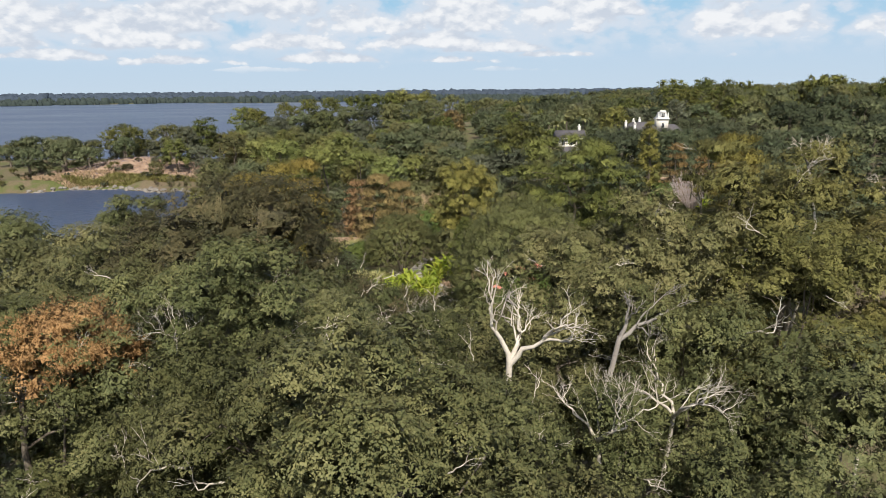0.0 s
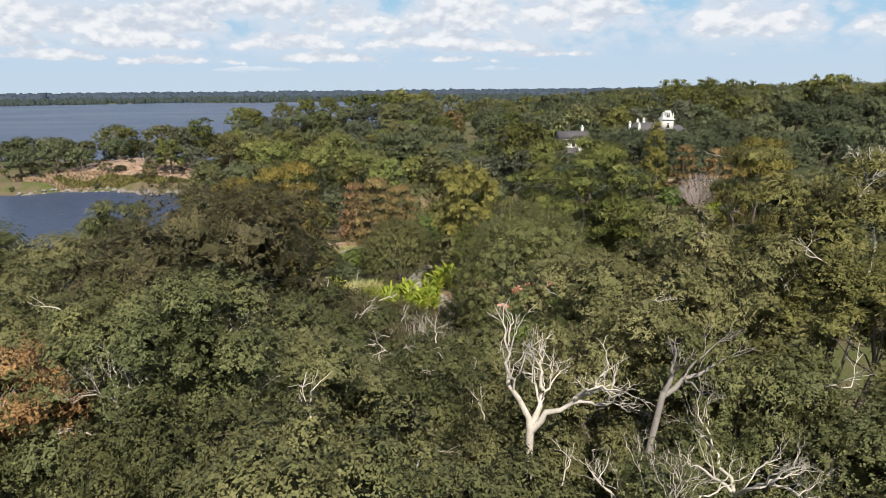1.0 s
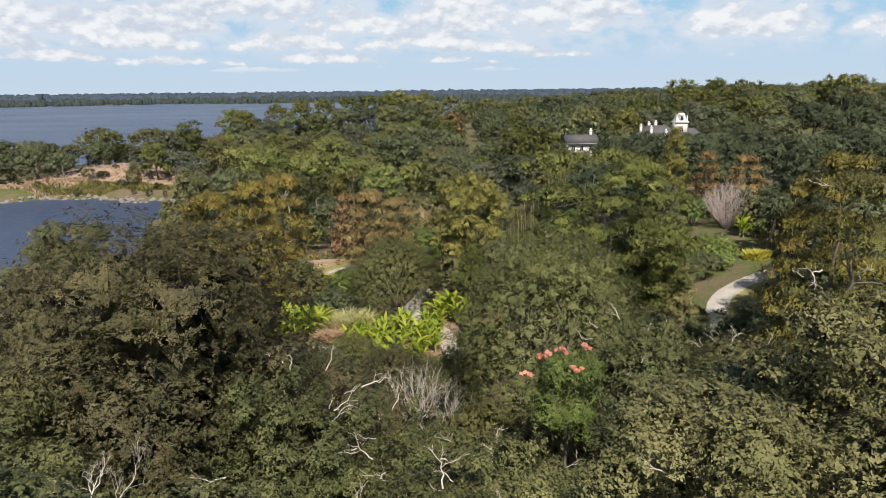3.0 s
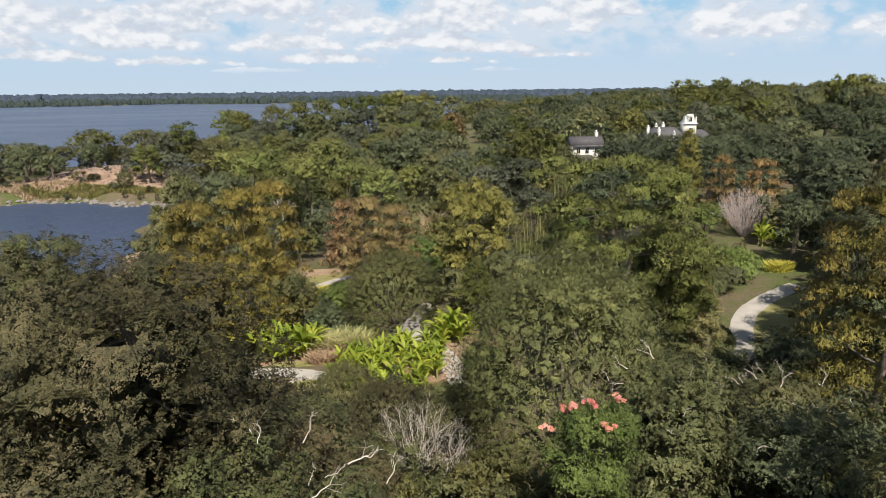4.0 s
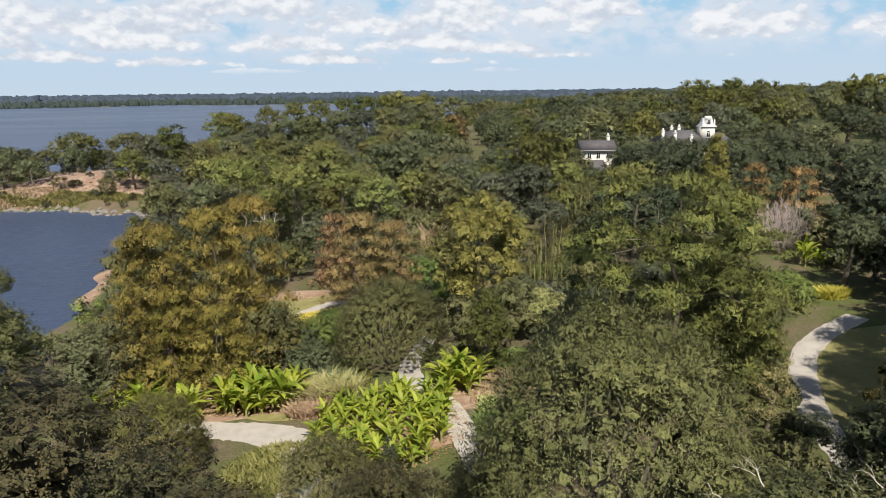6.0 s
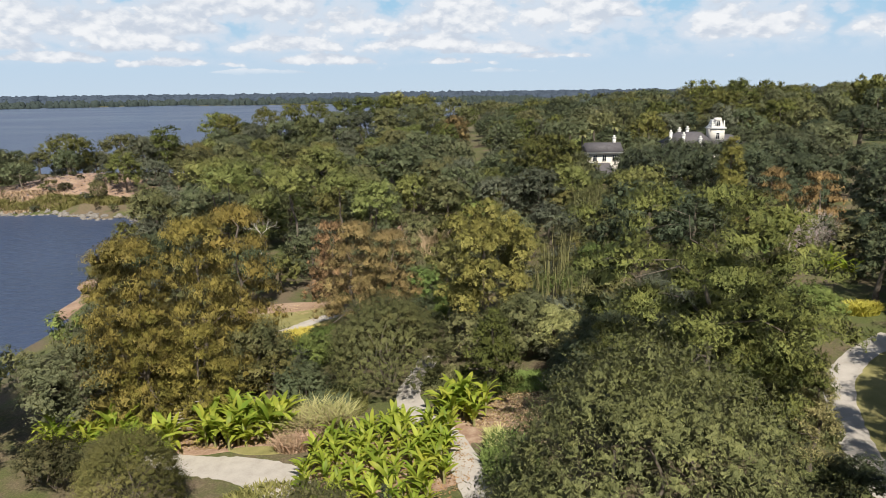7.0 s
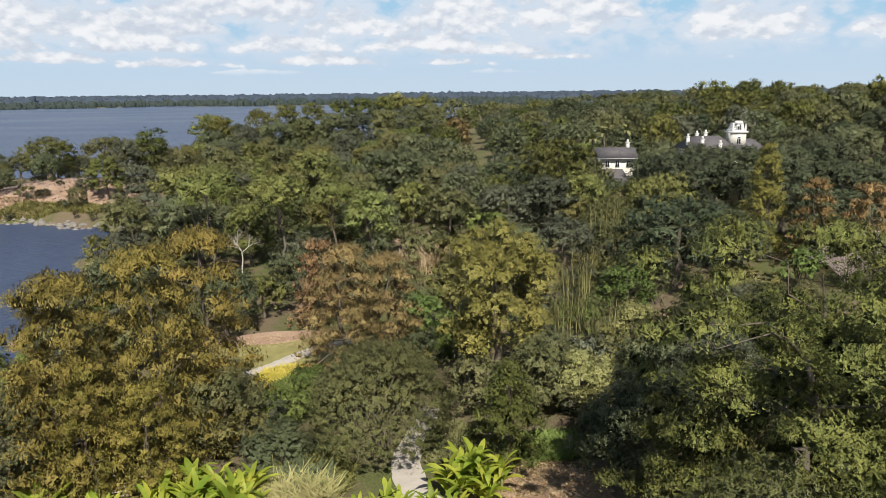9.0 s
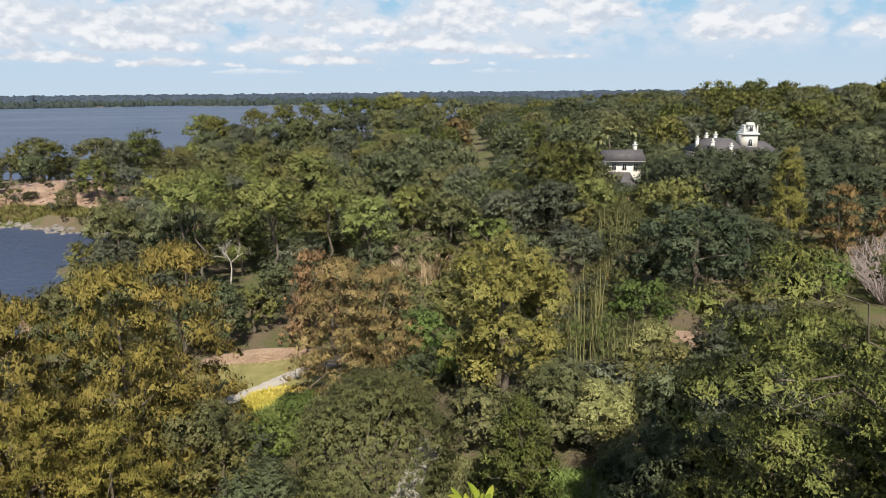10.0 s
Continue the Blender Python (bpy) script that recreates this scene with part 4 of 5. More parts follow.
tree("shrub", "bright", -14.8, 104.0, 1.6, 3.4)
tree("shrub", "live_oak", -14.0, 96.5, 2.2, 3.2)
tree("shrub", "bright", -13.0, 109.5, 1.4, 3.0)
tree("column", "pale", 22.7, 79.5, 9.2, 2.0, "middle", "tall leafy column of pale creeper")
tree("round", "oak", 19.6, 84.5, 9.6, 3.6)
tree("round", "bright", 18.8, 123.0, 7.4, 3.4)
tree("shrub", "oak", 23.6, 85.5, 5.0, 2.2, "middle")
tree("shrub", "bright", 25.6, 90.5, 4.6, 2.2, "middle")
tree("shrub", "oak", 28.2, 95.2, 6.4, 2.8, "middle")
tree("shrub", "live_oak", 32.6, 99.6, 6.2, 2.6, "middle")
tree("shrub", "live_oak", 22.8, 75.0, 5.0, 2.2, "middle")
tree("round", "pale", 9.2, 100.0, 6.8, 2.3, "middle", "small tree with large pale green leaves")
tree("shrub", "pale", 11.4, 106.5, 5.6, 2.8)
tree("shrub", "pale", 17.0, 114.0, 6.0, 2.8)
tree("round", "greyleaf", 22.5, 111.0, 6.6, 3.4)
tree("round", "greyleaf", 28.0, 115.0, 7.4, 3.6)
tree("shrub", "oak", 27.5, 121.5, 5.0, 3.0)
tree("shrub", "greyleaf", 9.4, 100.5, 2.8, 2.4)
tree("round", "oak", 5.5, 101.0, 7.0, 3.4)
tree("shrub", "bright", 36.0, 105.5, 6.2, 4.4)
tree("round", "oak", 30.5, 110.0, 9.0, 4.0)
tree("pine", "pine", 25.0, 99.0, 11.5, 4.6)
tree("dome", "oak", -8.4, 72.0, 5.6, 3.2, "middle", "low rounded green shrub beside the path")
tree("dome", "maroon", -4.6, 67.2, 6.4, 3.6, "middle", "low rounded brownish-green shrub")
tree("dome", "olive", -21.8, 79.0, 5.6, 3.4, "middle", "rounded olive-green shrub beside the path")
tree("column", "greyleaf", -4.7, 73.5, 4.6, 1.0, "middle", "small blue-grey conifer in the garden")
tree("shrub", "oak", 2.4, 71.6, 5.4, 2.8, "middle")
tree("shrub", "oak", -0.4, 68.0, 5.6, 3.2, "middle")
tree("shrub", "olive", 1.6, 58.5, 5.0, 3.2, "middle")
tree("shrub", "elm", -6.6, 61.0, 5.0, 3.6, "middle")
tree("shrub", "olive", -2.0, 57.0, 4.4, 3.0, "middle")
tree("shrub", "elm", 3.4, 53.5, 6.0, 3.0, "middle")
tree("shrub", "oak", -10.4, 64.5, 5.2, 3.4, "middle")
tree("shrub", "olive", -14.0, 68.0, 4.6, 3.4)
tree("shrub", "bright", 3.2, 79.0, 3.0, 2.2)
tree("round", "live_oak", 7.0, 104.0, 6.6, 3.4, "middle")
tree("round", "live_oak", 16.5, 99.0, 9.0, 4.2, "middle")
tree("round", "greyleaf", 16.8, 92.5, 10.2, 3.6, "middle")
tree("shrub", "live_oak", 10.0, 95.0, 4.0, 2.6, "middle")
tree("round", "oak", -9.0, 105.5, 4.6, 3.2, "middle")

# ---- wood behind the garden ----
tree("umbrella", "pine_top", -38.9, 150, 16.0, 5.2)
tree("umbrella", "pine_top", -33.4, 144, 16.0, 5.2)
tree("umbrella", "pine_top", -26.7, 155, 14.2, 6.0)
tree("umbrella", "pine_top", -20.0, 163, 12.0, 5.4)
tree("tufted", "pine_top", -29.2, 200, 13.6, 7.2)
tree("umbrella", "pine_top", -43.0, 170, 14.2, 6.0)
tree("tufted", "live_oak", -12.9, 203, 13.8, 12.6)
tree("tufted", "live_oak", -15.0, 172, 8.6, 6.5)
tree("round", "live_oak", 2.2, 180, 10.6, 6.2)
tree("broad", "greyleaf", 10.4, 169, 9.8, 6.8)
tree("round", "live_oak", 8.5, 142, 8.0, 5.0)
tree("round", "greyleaf", 16.0, 147, 8.4, 4.6)
tree("pine", "pine", 19.7, 177, 18.0, 7.4)
tree("dome", "willow", 26.1, 160, 9.2, 5.4)
tree("tufted", "dark_oak", 26.8, 131, 13.8, 7.4)
tree("tufted", "dark_oak", 35.5, 137, 11.0, 5.5)
tree("tufted", "dark_oak", 45.0, 176, 14.4, 12.5)
tree("broad", "live_oak", 30.5, 178, 9.4, 5.5)
tree("tufted", "dark_oak", 50.0, 189.0, 15.0, 6.2)
tree("tufted", "dark_oak", 55.5, 190.0, 14.6, 5.6)
tree("tufted", "dark_oak", 60.5, 190.5, 14.3, 5.6)
tree("tufted", "dark_oak", 65.5, 191.0, 14.4, 5.6)
tree("tufted", "dark_oak", 70.5, 192.0, 14.2, 5.6)
tree("tufted", "dark_oak", 76.0, 194.0, 14.8, 6.0)
tree("tufted", "dark_oak", 41.6, 193, 13.0, 4.2)
tree("round", "oak", 29.5, 193, 11.0, 3.6)
tree("column", "lime", 42.4, 142, 18.8, 3.8, "middle", "tall slender olive-gold conical tree")
tree("cypress", "copper", 46.6, 137, 14.6, 3.6)
tree("cypress", "copper", 52.6, 135, 14.0, 4.4)
tree("broad", "dark_oak", 81, 200, 15.4, 10)
tree("broad", "dark_oak", 67, 166, 13.6, 8.0)
tree("broad", "dark_oak", 84, 172, 15.0, 9.0)
tree("broad", "dark_oak", 56, 148, 11.5, 6.0)
tree("broad", "dark_oak", 68, 140, 13.5, 7.5)
tree("round", "oak", -8.0, 135, 5.2, 4.2)
tree("shrub", "bright", -3.5, 124, 4.0, 3.6)
tree("shrub", "olive", 0.5, 130, 4.6, 3.6)
tree("round", "live_oak", -27.5, 128, 6.8, 4.0)
tree("round", "live_oak", -21.0, 139, 6.0, 4.6)
tree("round", "live_oak", -45.0, 140, 5.6, 4.6)
tree("round", "greyleaf", -52.0, 158, 4.6, 4.6)
tree("round", "greyleaf", -58.0, 178, 5.2, 5.0)
tree("round", "olive", -48.0, 190, 8.0, 6.0)
tree("round", "greyleaf", -66.0, 200, 5.0, 4.2)

# ---- spit of land in the lake ----
tree("broad", "olive", -116, 250, 14.6, 8.5)
tree("broad", "oak", -105, 264, 13.6, 9.5)
tree("broad", "oak", -93, 260, 12.6, 7.0)
tree("pine", "pine", -88, 256, 16.4, 5.4)
tree("round", "live_oak", -118, 228, 8.0, 4.6)
tree("round", "greyleaf", -96, 230, 4.6, 2.6)
tree("broad", "live_oak", -111, 240, 10.2, 4.4)
tree("round", "maroon", -104, 224, 2.6, 2.2)
tree("broad", "live_oak", -137, 226, 8.0, 5.6)
tree("broad", "live_oak", -127, 230, 10.0, 6.4)
tree("broad", "live_oak", -137, 246, 10.2, 7.4)
tree("broad", "live_oak", -150, 250, 10.2, 8.0)
tree("broad", "olive", -83, 263, 10.2, 7.6)
tree("round", "greyleaf", -84, 236, 7.4, 4.8)
tree("round", "oak", -92, 218, 4.2, 2.6)
tree("round", "greyleaf", -74, 214, 5.4, 4.4)

# ---- distant wood ----
tree("pine", "pine", -87, 305, 19.0, 7.4)
for px, py, pz, pr in ((-81, 300, 18.2, 5.5), (-72, 318, 20.4, 6.0), (-63, 328, 21.4, 6.5), (-54, 338, 21.8, 7.0), (-45, 350, 22.6, 7.0), (-36, 362, 23.2, 7.5), (-28, 372, 23.8, 7.0), (-10, 385, 24.6, 8.0)):
    tree("tufted", "pine", px, py, pz, pr, "far")
for px, py, pz, pr, leaf in ((-79, 284, 13.5, 6.5, "live_oak"), (-70, 292, 15.0, 7.0, "greyleaf"), (-61, 300, 16.5, 7.0, "live_oak"), (-52, 306, 16.5, 7.0, "oak"), (-43, 312, 18.0, 7.5, "live_oak"), (-34, 322, 18.5, 7.5, "greyleaf"), (-25, 330, 19.0, 7.5, "oak"), (-15, 340, 20.0, 8.0, "live_oak"), (-5, 350, 20.5, 8.0, "oak")):
    tree("tufted", leaf, px, py, pz, pr, "far")
tree("round", "olive", -21, 380, 25.4, 13)
tree("round", "oak", 5, 400, 22.6, 10)
tree("round", "rust", 4, 290, 16.8, 5.4)
tree("pine", "pine", 111, 340, 29.4, 7.5)
tree("pine", "pine", 123, 330, 29.8, 6.5)
tree("pine", "pine", 138, 340, 28.8, 6.5)
tree("pine", "pine", 176, 322, 31.0, 12)

# open places that stay free of scattered trees: centre and half width
OPEN = [(-20, 120, 12), (-16, 108, 5), (33, 82, 19), (-4, 88, 13), (51, 170, 8), (23, 119, 4), (-104, 227, 4), (-124, 228, 4), (-94, 240, 4), (66, 205, 16), (36, 202, 10), (-6, 178, 6), (-12, 78, 8), (40, 100, 8), (34, 190, 6), (42, 118, 7), (38, 111, 5)]
BUSY = [(o.matrix_basis.translation.x, o.matrix_basis.translation.y, o.scale.x * 5 * 0.78) for o in list(scene.objects) if "category" in o and o["category"] == "tree"]


def scatter(seed, count, box, size, kinds, top, detail=None, gap=0.85, inland=4):
    """Fills a stretch of the wood between the trees that stand there already."""
    rng = np.random.default_rng(seed)
    made = 0
    for _ in range(count * 30):
        x, y, r = rng.uniform(box[0], box[1]), rng.uniform(box[2], box[3]), rng.uniform(*size)
        if float(shore(x, y)) < inland or any((x - a) ** 2 + (y - b) ** 2 < (c + r * 0.5) ** 2 for a, b, c in OPEN):
            continue
        if any((x - a) ** 2 + (y - b) ** 2 < (gap * (c + r * 0.78)) ** 2 for a, b, c in BUSY):
            continue
        kind, leaf = kinds[rng.integers(len(kinds))]
        tree(kind, leaf, x, y, height(x, y) + rng.uniform(*top), r, detail)
        BUSY.append((x, y, r * 0.78))
        made += 1
        if made >= count:
            return


MIXED = [("tufted", "oak"), ("tufted", "live_oak"), ("round", "live_oak"), ("tufted", "pine_top"), ("tufted", "greyleaf"), ("tufted", "olive"), ("pine", "pine_top"), ("tufted", "oak")]
scatter(11, 60, (-60, 60, 160, 235), (4.0, 6.5), MIXED, (9, 13), "far")
scatter(12, 40, (48, 150, 110, 240), (5.0, 8.0), [("broad", "dark_oak"), ("round", "dark_oak"), ("round", "live_oak")], (9, 13), "far")
scatter(31, 46, (-94, -12, 225, 335), (4.5, 7.5), MIXED, (11, 15), "far", 0.75)
FAR_MIXED = [("tufted", "oak"), ("tufted", "live_oak"), ("tufted", "greyleaf"), ("tufted", "pine"), ("tufted", "dark_oak"), ("tufted", "live_oak")]
scatter(13, 110, (-100, 190, 235, 420), (5.5, 9.0), FAR_MIXED, (12, 16), "distant")
scatter(14, 60, (60, 330, 235, 460), (6.0, 10.0), [("pine", "pine"), ("round", "oak"), ("pine", "pine"), ("broad", "live_oak")], (15, 19), "distant")
scatter(15, 70, (-40, 420, 400, 650), (8.0, 13.0), FAR_MIXED, (13, 16), "distant", 0.95)
scatter(16, 26, (-185, -78, 250, 288), (3.0, 6.0), [("broad", "live_oak"), ("round", "greyleaf"), ("broad", "oak"), ("broad", "olive")], (5, 9), "far")
scatter(17, 70, (-150, -72, 209, 262), (0.7, 1.8), [("shrub", "oak"), ("shrub", "greyleaf"), ("shrub", "maroon"), ("shrub", "olive")], (1.5, 3), "under", 0.5, 2)
UNDER = [("shrub", "oak"), ("shrub", "live_oak"), ("shrub", "greyleaf"), ("shrub", "bright"), ("shrub", "olive"), ("round", "oak"), ("round", "olive")]
BUSY = [(a, b, c * 0.55) for a, b, c in BUSY]
scatter(21, 60, (-46, 26, 96, 140), (2.2, 3.6), UNDER, (3.0, 6.5), "under", 0.8)
scatter(22, 100, (-62, 60, 125, 235), (3.0, 5.0), UNDER, (4.0, 8.0), "under", 0.8)
scatter(23, 40, (-40, 22, 10, 66), (2.5, 4.0), [("shrub", "oak"), ("shrub", "elm"), ("shrub", "maroon"), ("round", "elm")], (4, 9), "under", 0.8)
scatter(24, 16, (14, 28, 56, 75), (2.2, 3.4), [("shrub", "oak"), ("shrub", "live_oak"), ("round", "oak")], (4, 8), "under", 0.7)
scatter(25, 14, (38, 62, 95, 125), (3.0, 5.0), [("round", "live_oak"), ("broad", "live_oak"), ("shrub", "oak")], (5, 10), "under", 0.8)

# ---- dead trees and bare limbs ----
def dead_tree(x, y, top, reach, seed, label, girth=0.24, forks=3, way=(0, 0), depth=3, mat=None, boughs=()):
    """A bleached bare tree that forks low and ends in fine twigs."""
    rng = np.random.default_rng(seed)
    z = height(x, y)
    h = top - z
    ob = thing("dead_tree", label, "tree", "bare trees", at=pose(x, y, z))
    sh = Shape()
    fork = max(0.5, h - reach * 1.15)
    pts = bend(rng, (0, 0, -0.3), (way[0] * 0.2, way[1] * 0.2, fork), 6, 0.02)
    sh.tube(pts, girth * np.array([1.4, 1.1, 1.0, 0.92, 0.85, 0.75]), 8)
    first = sh.last[0] + 5 * 8
    part("trunk", sh.mesh("dead_trunk", mat or DEADWOOD, True), ob)
    for bough in boughs:
        limb, p = Shape(), pts[-1] - np.array([0, 0, 0.15])
        bare_twigs(rng, limb, p, bough[:3], bough[3], girth * 0.75, depth, 6, 0.62, 0.2)
        part("limb", limb.mesh("dead_limb", mat or DEADWOOD, True), ob)
    for i in range(0 if boughs else forks):
        a = i * 2 * math.pi / forks + rng.normal() * 0.4
        limb = Shape()
        bare_twigs(rng, limb, pts[-1] - np.array([0, 0, 0.15]), (1.0 * math.cos(a) + way[0] * 0.1, 1.0 * math.sin(a) + way[1] * 0.1, 0.9), reach * rng.uniform(0.42, 0.55), girth * 0.62, depth, 6, 0.5, 0.25)
        part("limb", limb.mesh("dead_limb", mat or DEADWOOD, True), ob)
    return ob


dead_tree(2.2, 22.0, 19.8, 2.6, 3, "bleached white dead tree forking into bare limbs", 0.15, depth=4, boughs=((-0.45, 0.1, 1.0, 1.5), (0.75, -0.1, 0.62, 1.45), (0.35, 0.3, 0.9, 1.2)))
dead_tree(4.9, 20.0, 18.0, 2.6, 8, "grey dead tree with fine bare twigs", 0.10, 4, depth=4)
dead_tree(7.8, 21.4, 18.0, 2.5, 14, "grey dead tree with many bare twigs", 0.10, 4, depth=4)
dead_tree(6.4, 23.6, 19.6, 2.2, 21, "thick grey dead snag with a bent limb among leafy crowns", 0.13, depth=3, mat=GREYWOOD, boughs=((0.85, 0.1, 0.5, 1.5), (0.25, 0.0, 1.0, 0.8)))
dead_tree(-9.2, 22.0, 19.6, 1.6, 5, "pale bare branches above a leafy crown", 0.045, 3, depth=4)
dead_tree(-8.4, 29.5, 18.7, 1.6, 30, "pale bare branches above a leafy crown", 0.045, 3, depth=4)
dead_tree(18.2, 34.2, 24.2, 1.7, 33, "pale bare tree top above olive foliage", 0.08, 3, depth=4)
dead_tree(22.0, 33.0, 22.6, 1.7, 37, "pale bare tree top above olive foliage", 0.08, 3, depth=4)
dead_tree(-28.6, 139.5, 8.8, 3.0, 47, "grey bare tree between green pines", 0.11, 3, depth=4)

SNAGS = []
for i in range(4):
    rng = np.random.default_rng(70 + i)
    sh = Shape()
    bare_twigs(rng, sh, (0, 0, 0), (0.8, 0.2, 0.45), 1.2, 0.05, 2, 5, 0.5, 0.1)
    SNAGS.append(sh.mesh("bare_limb", None, True))


def crown_top(ob):
    return max(v.co.z for v in [c for c in ob.children if c.name.startswith("crown")][0].data.vertices)


def bare_limbs(seed):
    """Bare limbs that stick out of the crowns of the near olive-green trees."""
    rng = np.random.default_rng(seed)
    for ob in [o for o in scene.objects if o.parent is None and "category" in o and o["category"] == "tree" and -20 < o.location.x < 26 and o.location.y < 46 and o.name.startswith(("elm_tree", "tree"))]:
        top = crown_top(ob)
        for _ in range(7):
            a, s = rng.random() * 2 * math.pi, rng.uniform(0.55, 1.0)
            r = 5.0 * math.sqrt(max(0.1, 1.15 - s)) * 0.95
            limb = part("bare_limb", SNAGS[int(rng.integers(4))], ob, "bleached bare limb")
            limb.matrix_basis = Matrix.LocRotScale((r * math.cos(a), r * math.sin(a), top * (0.14 + 0.83 * s)), Euler((rng.normal() * 0.3, rng.normal() * 0.4, a)), Vector((1, 1, 1)) * rng.uniform(0.35, 1.15))
            paint(limb, DEADWOOD)


bare_limbs(5)


def lichen_twigs(seed, spots, count):
    """Pale lichen-covered twigs that show through the tops of a few darker crowns."""
    rng = np.random.default_rng(seed)
    for ob in [o for o in scene.objects if o.parent is None and any((o.location.x - a) ** 2 + (o.location.y - b) ** 2 < 0.2 for a, b in spots)]:
        top, s = crown_top(ob), 1 / ob.scale.x
        for _ in range(count):
            a, u = rng.random() * 2 * math.pi, math.sqrt(rng.random())
            r = 0.93 * u * ob.scale.x * s * 5.0 * (1.0 if top < 15 else 1.4)
            limb = part("bare_limb", SNAGS[int(rng.integers(4))], ob, "pale lichen-covered twig")
            limb.matrix_basis = Matrix.LocRotScale((r * math.cos(a), r * math.sin(a), top * (0.52 + 0.46 * math.sqrt(1 - 0.9 * u * u))), Euler((rng.normal() * 0.3, rng.normal() * 0.4, a)), Vector((1, 1, 1)) * rng.uniform(0.3, 0.7) * s)
            paint(limb, DEADWOOD)


lichen_twigs(8, ((11.4, 54.0), (17.8, 50.0), (18.5, 57.5)), 12)
lichen_twigs(9, ((1.6, 38.5), (-1.8, 42.0), (-7.0, 42.5), (-1.2, 32.5)), 9)

# coral flowers on the green tree
host = [o for o in scene.objects if o.parent is None and "coral" in o.get("label", "")][0]
for i, (fx, fy, fz) in enumerate(((-2.8, -2.0, 13.0), (-0.8, -2.6, 13.6), (1.0, -1.5, 14.0), (3.0, -1.8, 13.2), (-3.8, -2.8, 11.8), (2.0, 1.0, 14.0))):
    rng = np.random.default_rng(90 + i)
    pf = np.column_stack([rng.normal(size=(5, 3)) * (0.4, 0.4, 0.12) + (fx, fy, fz * crown_top(host) / 14.0), np.full(5, 0.22)])
    me = leaf_mesh("flower_head", leaves(rng, pf, 90, 3, 0.2, 0.05))
    me.materials.append(LEAF["red"])
    part("flower_head", me, host, "coral-coloured flower head")


# ---- broad-leaved plants ----
def strip_leaf(length, width, arch, seed, seg=6):
    """A long blade that rises, bends over and narrows to a point, folded along its midrib."""
    rng = np.random.default_rng(seed)
    s = np.linspace(0, 1, seg + 1)
    ang = radians(78) - s * arch
    out = np.concatenate([[0], np.cumsum(np.cos(ang[:-1]) * length / seg)])
    up = np.concatenate([[0], np.cumsum(np.sin(ang[:-1]) * length / seg)])
    w = width * np.sin(np.clip(s * 0.93 + 0.07, 0, 1) * math.pi) ** 0.6 * (1 + 0.08 * rng.normal(size=seg + 1)) * 0.5
    mid = np.stack([out, np.zeros(seg + 1), up], 1)
    left, right = mid + np.stack([np.zeros_like(w), w, w * 0.3], 1), mid + np.stack([np.zeros_like(w), -w, w * 0.3], 1)
    v = np.stack([left, mid, right], 1).reshape(-1, 3)
    q = []
    for i in range(seg):
        q += [(3 * i, 3 * i + 1, 3 * i + 4, 3 * i + 3), (3 * i + 1, 3 * i + 2, 3 * i + 5, 3 * i + 4)]
    return mesh_of("blade", v, q, mat=LEAF["banana"], shade=True)


BLADES = [strip_leaf(1.6, 0.30, radians(a), i) for i, a in enumerate((45, 70, 95, 120, 60))]
STALK = Shape().tube([(0, 0, -0.2), (0.02, 0, 0.5), (0, 0.03, 1.0), (0.02, 0, 1.5)], [0.10, 0.085, 0.07, 0.05], 7).mesh("stalk", CANE, True)


def banana_plant(x, y, h, n, seed, label="broad-leaved banana plant with glossy yellow-green blades", lift=0.45):
    rng = np.random.default_rng(seed)
    ob = thing("banana_plant", label, "plant", "banana plants", at=pose(x, y, height(x, y), 0, 0, rng.random() * 360))
    st = part("stalk", STALK, ob)
    st.scale = (1.2, 1.2, h * lift / 1.5)
    for i in range(n):
        leaf = part("leaf", BLADES[int(rng.integers(len(BLADES)))], ob)
        s = h * (1 - lift) / 1.55 * rng.uniform(0.6, 1.1)
        leaf.matrix_basis = Matrix.LocRotScale((0, 0, h * lift * rng.uniform(0.1, 1.0)), Euler((rng.normal() * 0.15, rng.normal() * 0.2 + 0.12, i * 2.4 + rng.normal() * 0.3)), (s, s, s))
    return ob


def banana_bed(seed, count, x0, x1, y0, y1, h, n=16):
    rng = np.random.default_rng(seed)
    spots = []
    for _ in range(4000):
        x, y = rng.uniform(x0, x1), rng.uniform(y0, y1)
        u, w = (2 * x - x0 - x1) / (x1 - x0), (2 * y - y0 - y1) / (y1 - y0)
        if u * u + w * w > 1.05 or any((x - a) ** 2 + (y - b) ** 2 < 0.7 ** 2 for a, b in spots):
            continue
        spots.append((x, y))
        banana_plant(x, y, h * rng.uniform(0.8, 1.15), n, seed * 100 + len(spots))
        if len(spots) >= count:
            break


banana_bed(1, 64, -11.4, -0.8, 76.8, 88.6, 2.9)
banana_bed(2, 9, -1.6, 2.2, 87.6, 91.2, 3.9, 17)
banana_bed(3, 22, -21.0, -14.2, 88.0, 92.4, 4.2, 18)
banana_bed(4, 30, -33.0, -22.5, 85.6, 91.0, 3.9, 14)
banana_bed(8, 12, -3.4, -0.9, 81.0, 88.2, 3.1)
banana_bed(5, 4, 29.0, 33.0, 101.0, 104.0, 3.0)
banana_bed(6, 5, 45.5, 50.0, 118.0, 122.0, 4.4)
banana_bed(7, 5, 45.0, 49.0, 157.0, 161.0, 4.6)


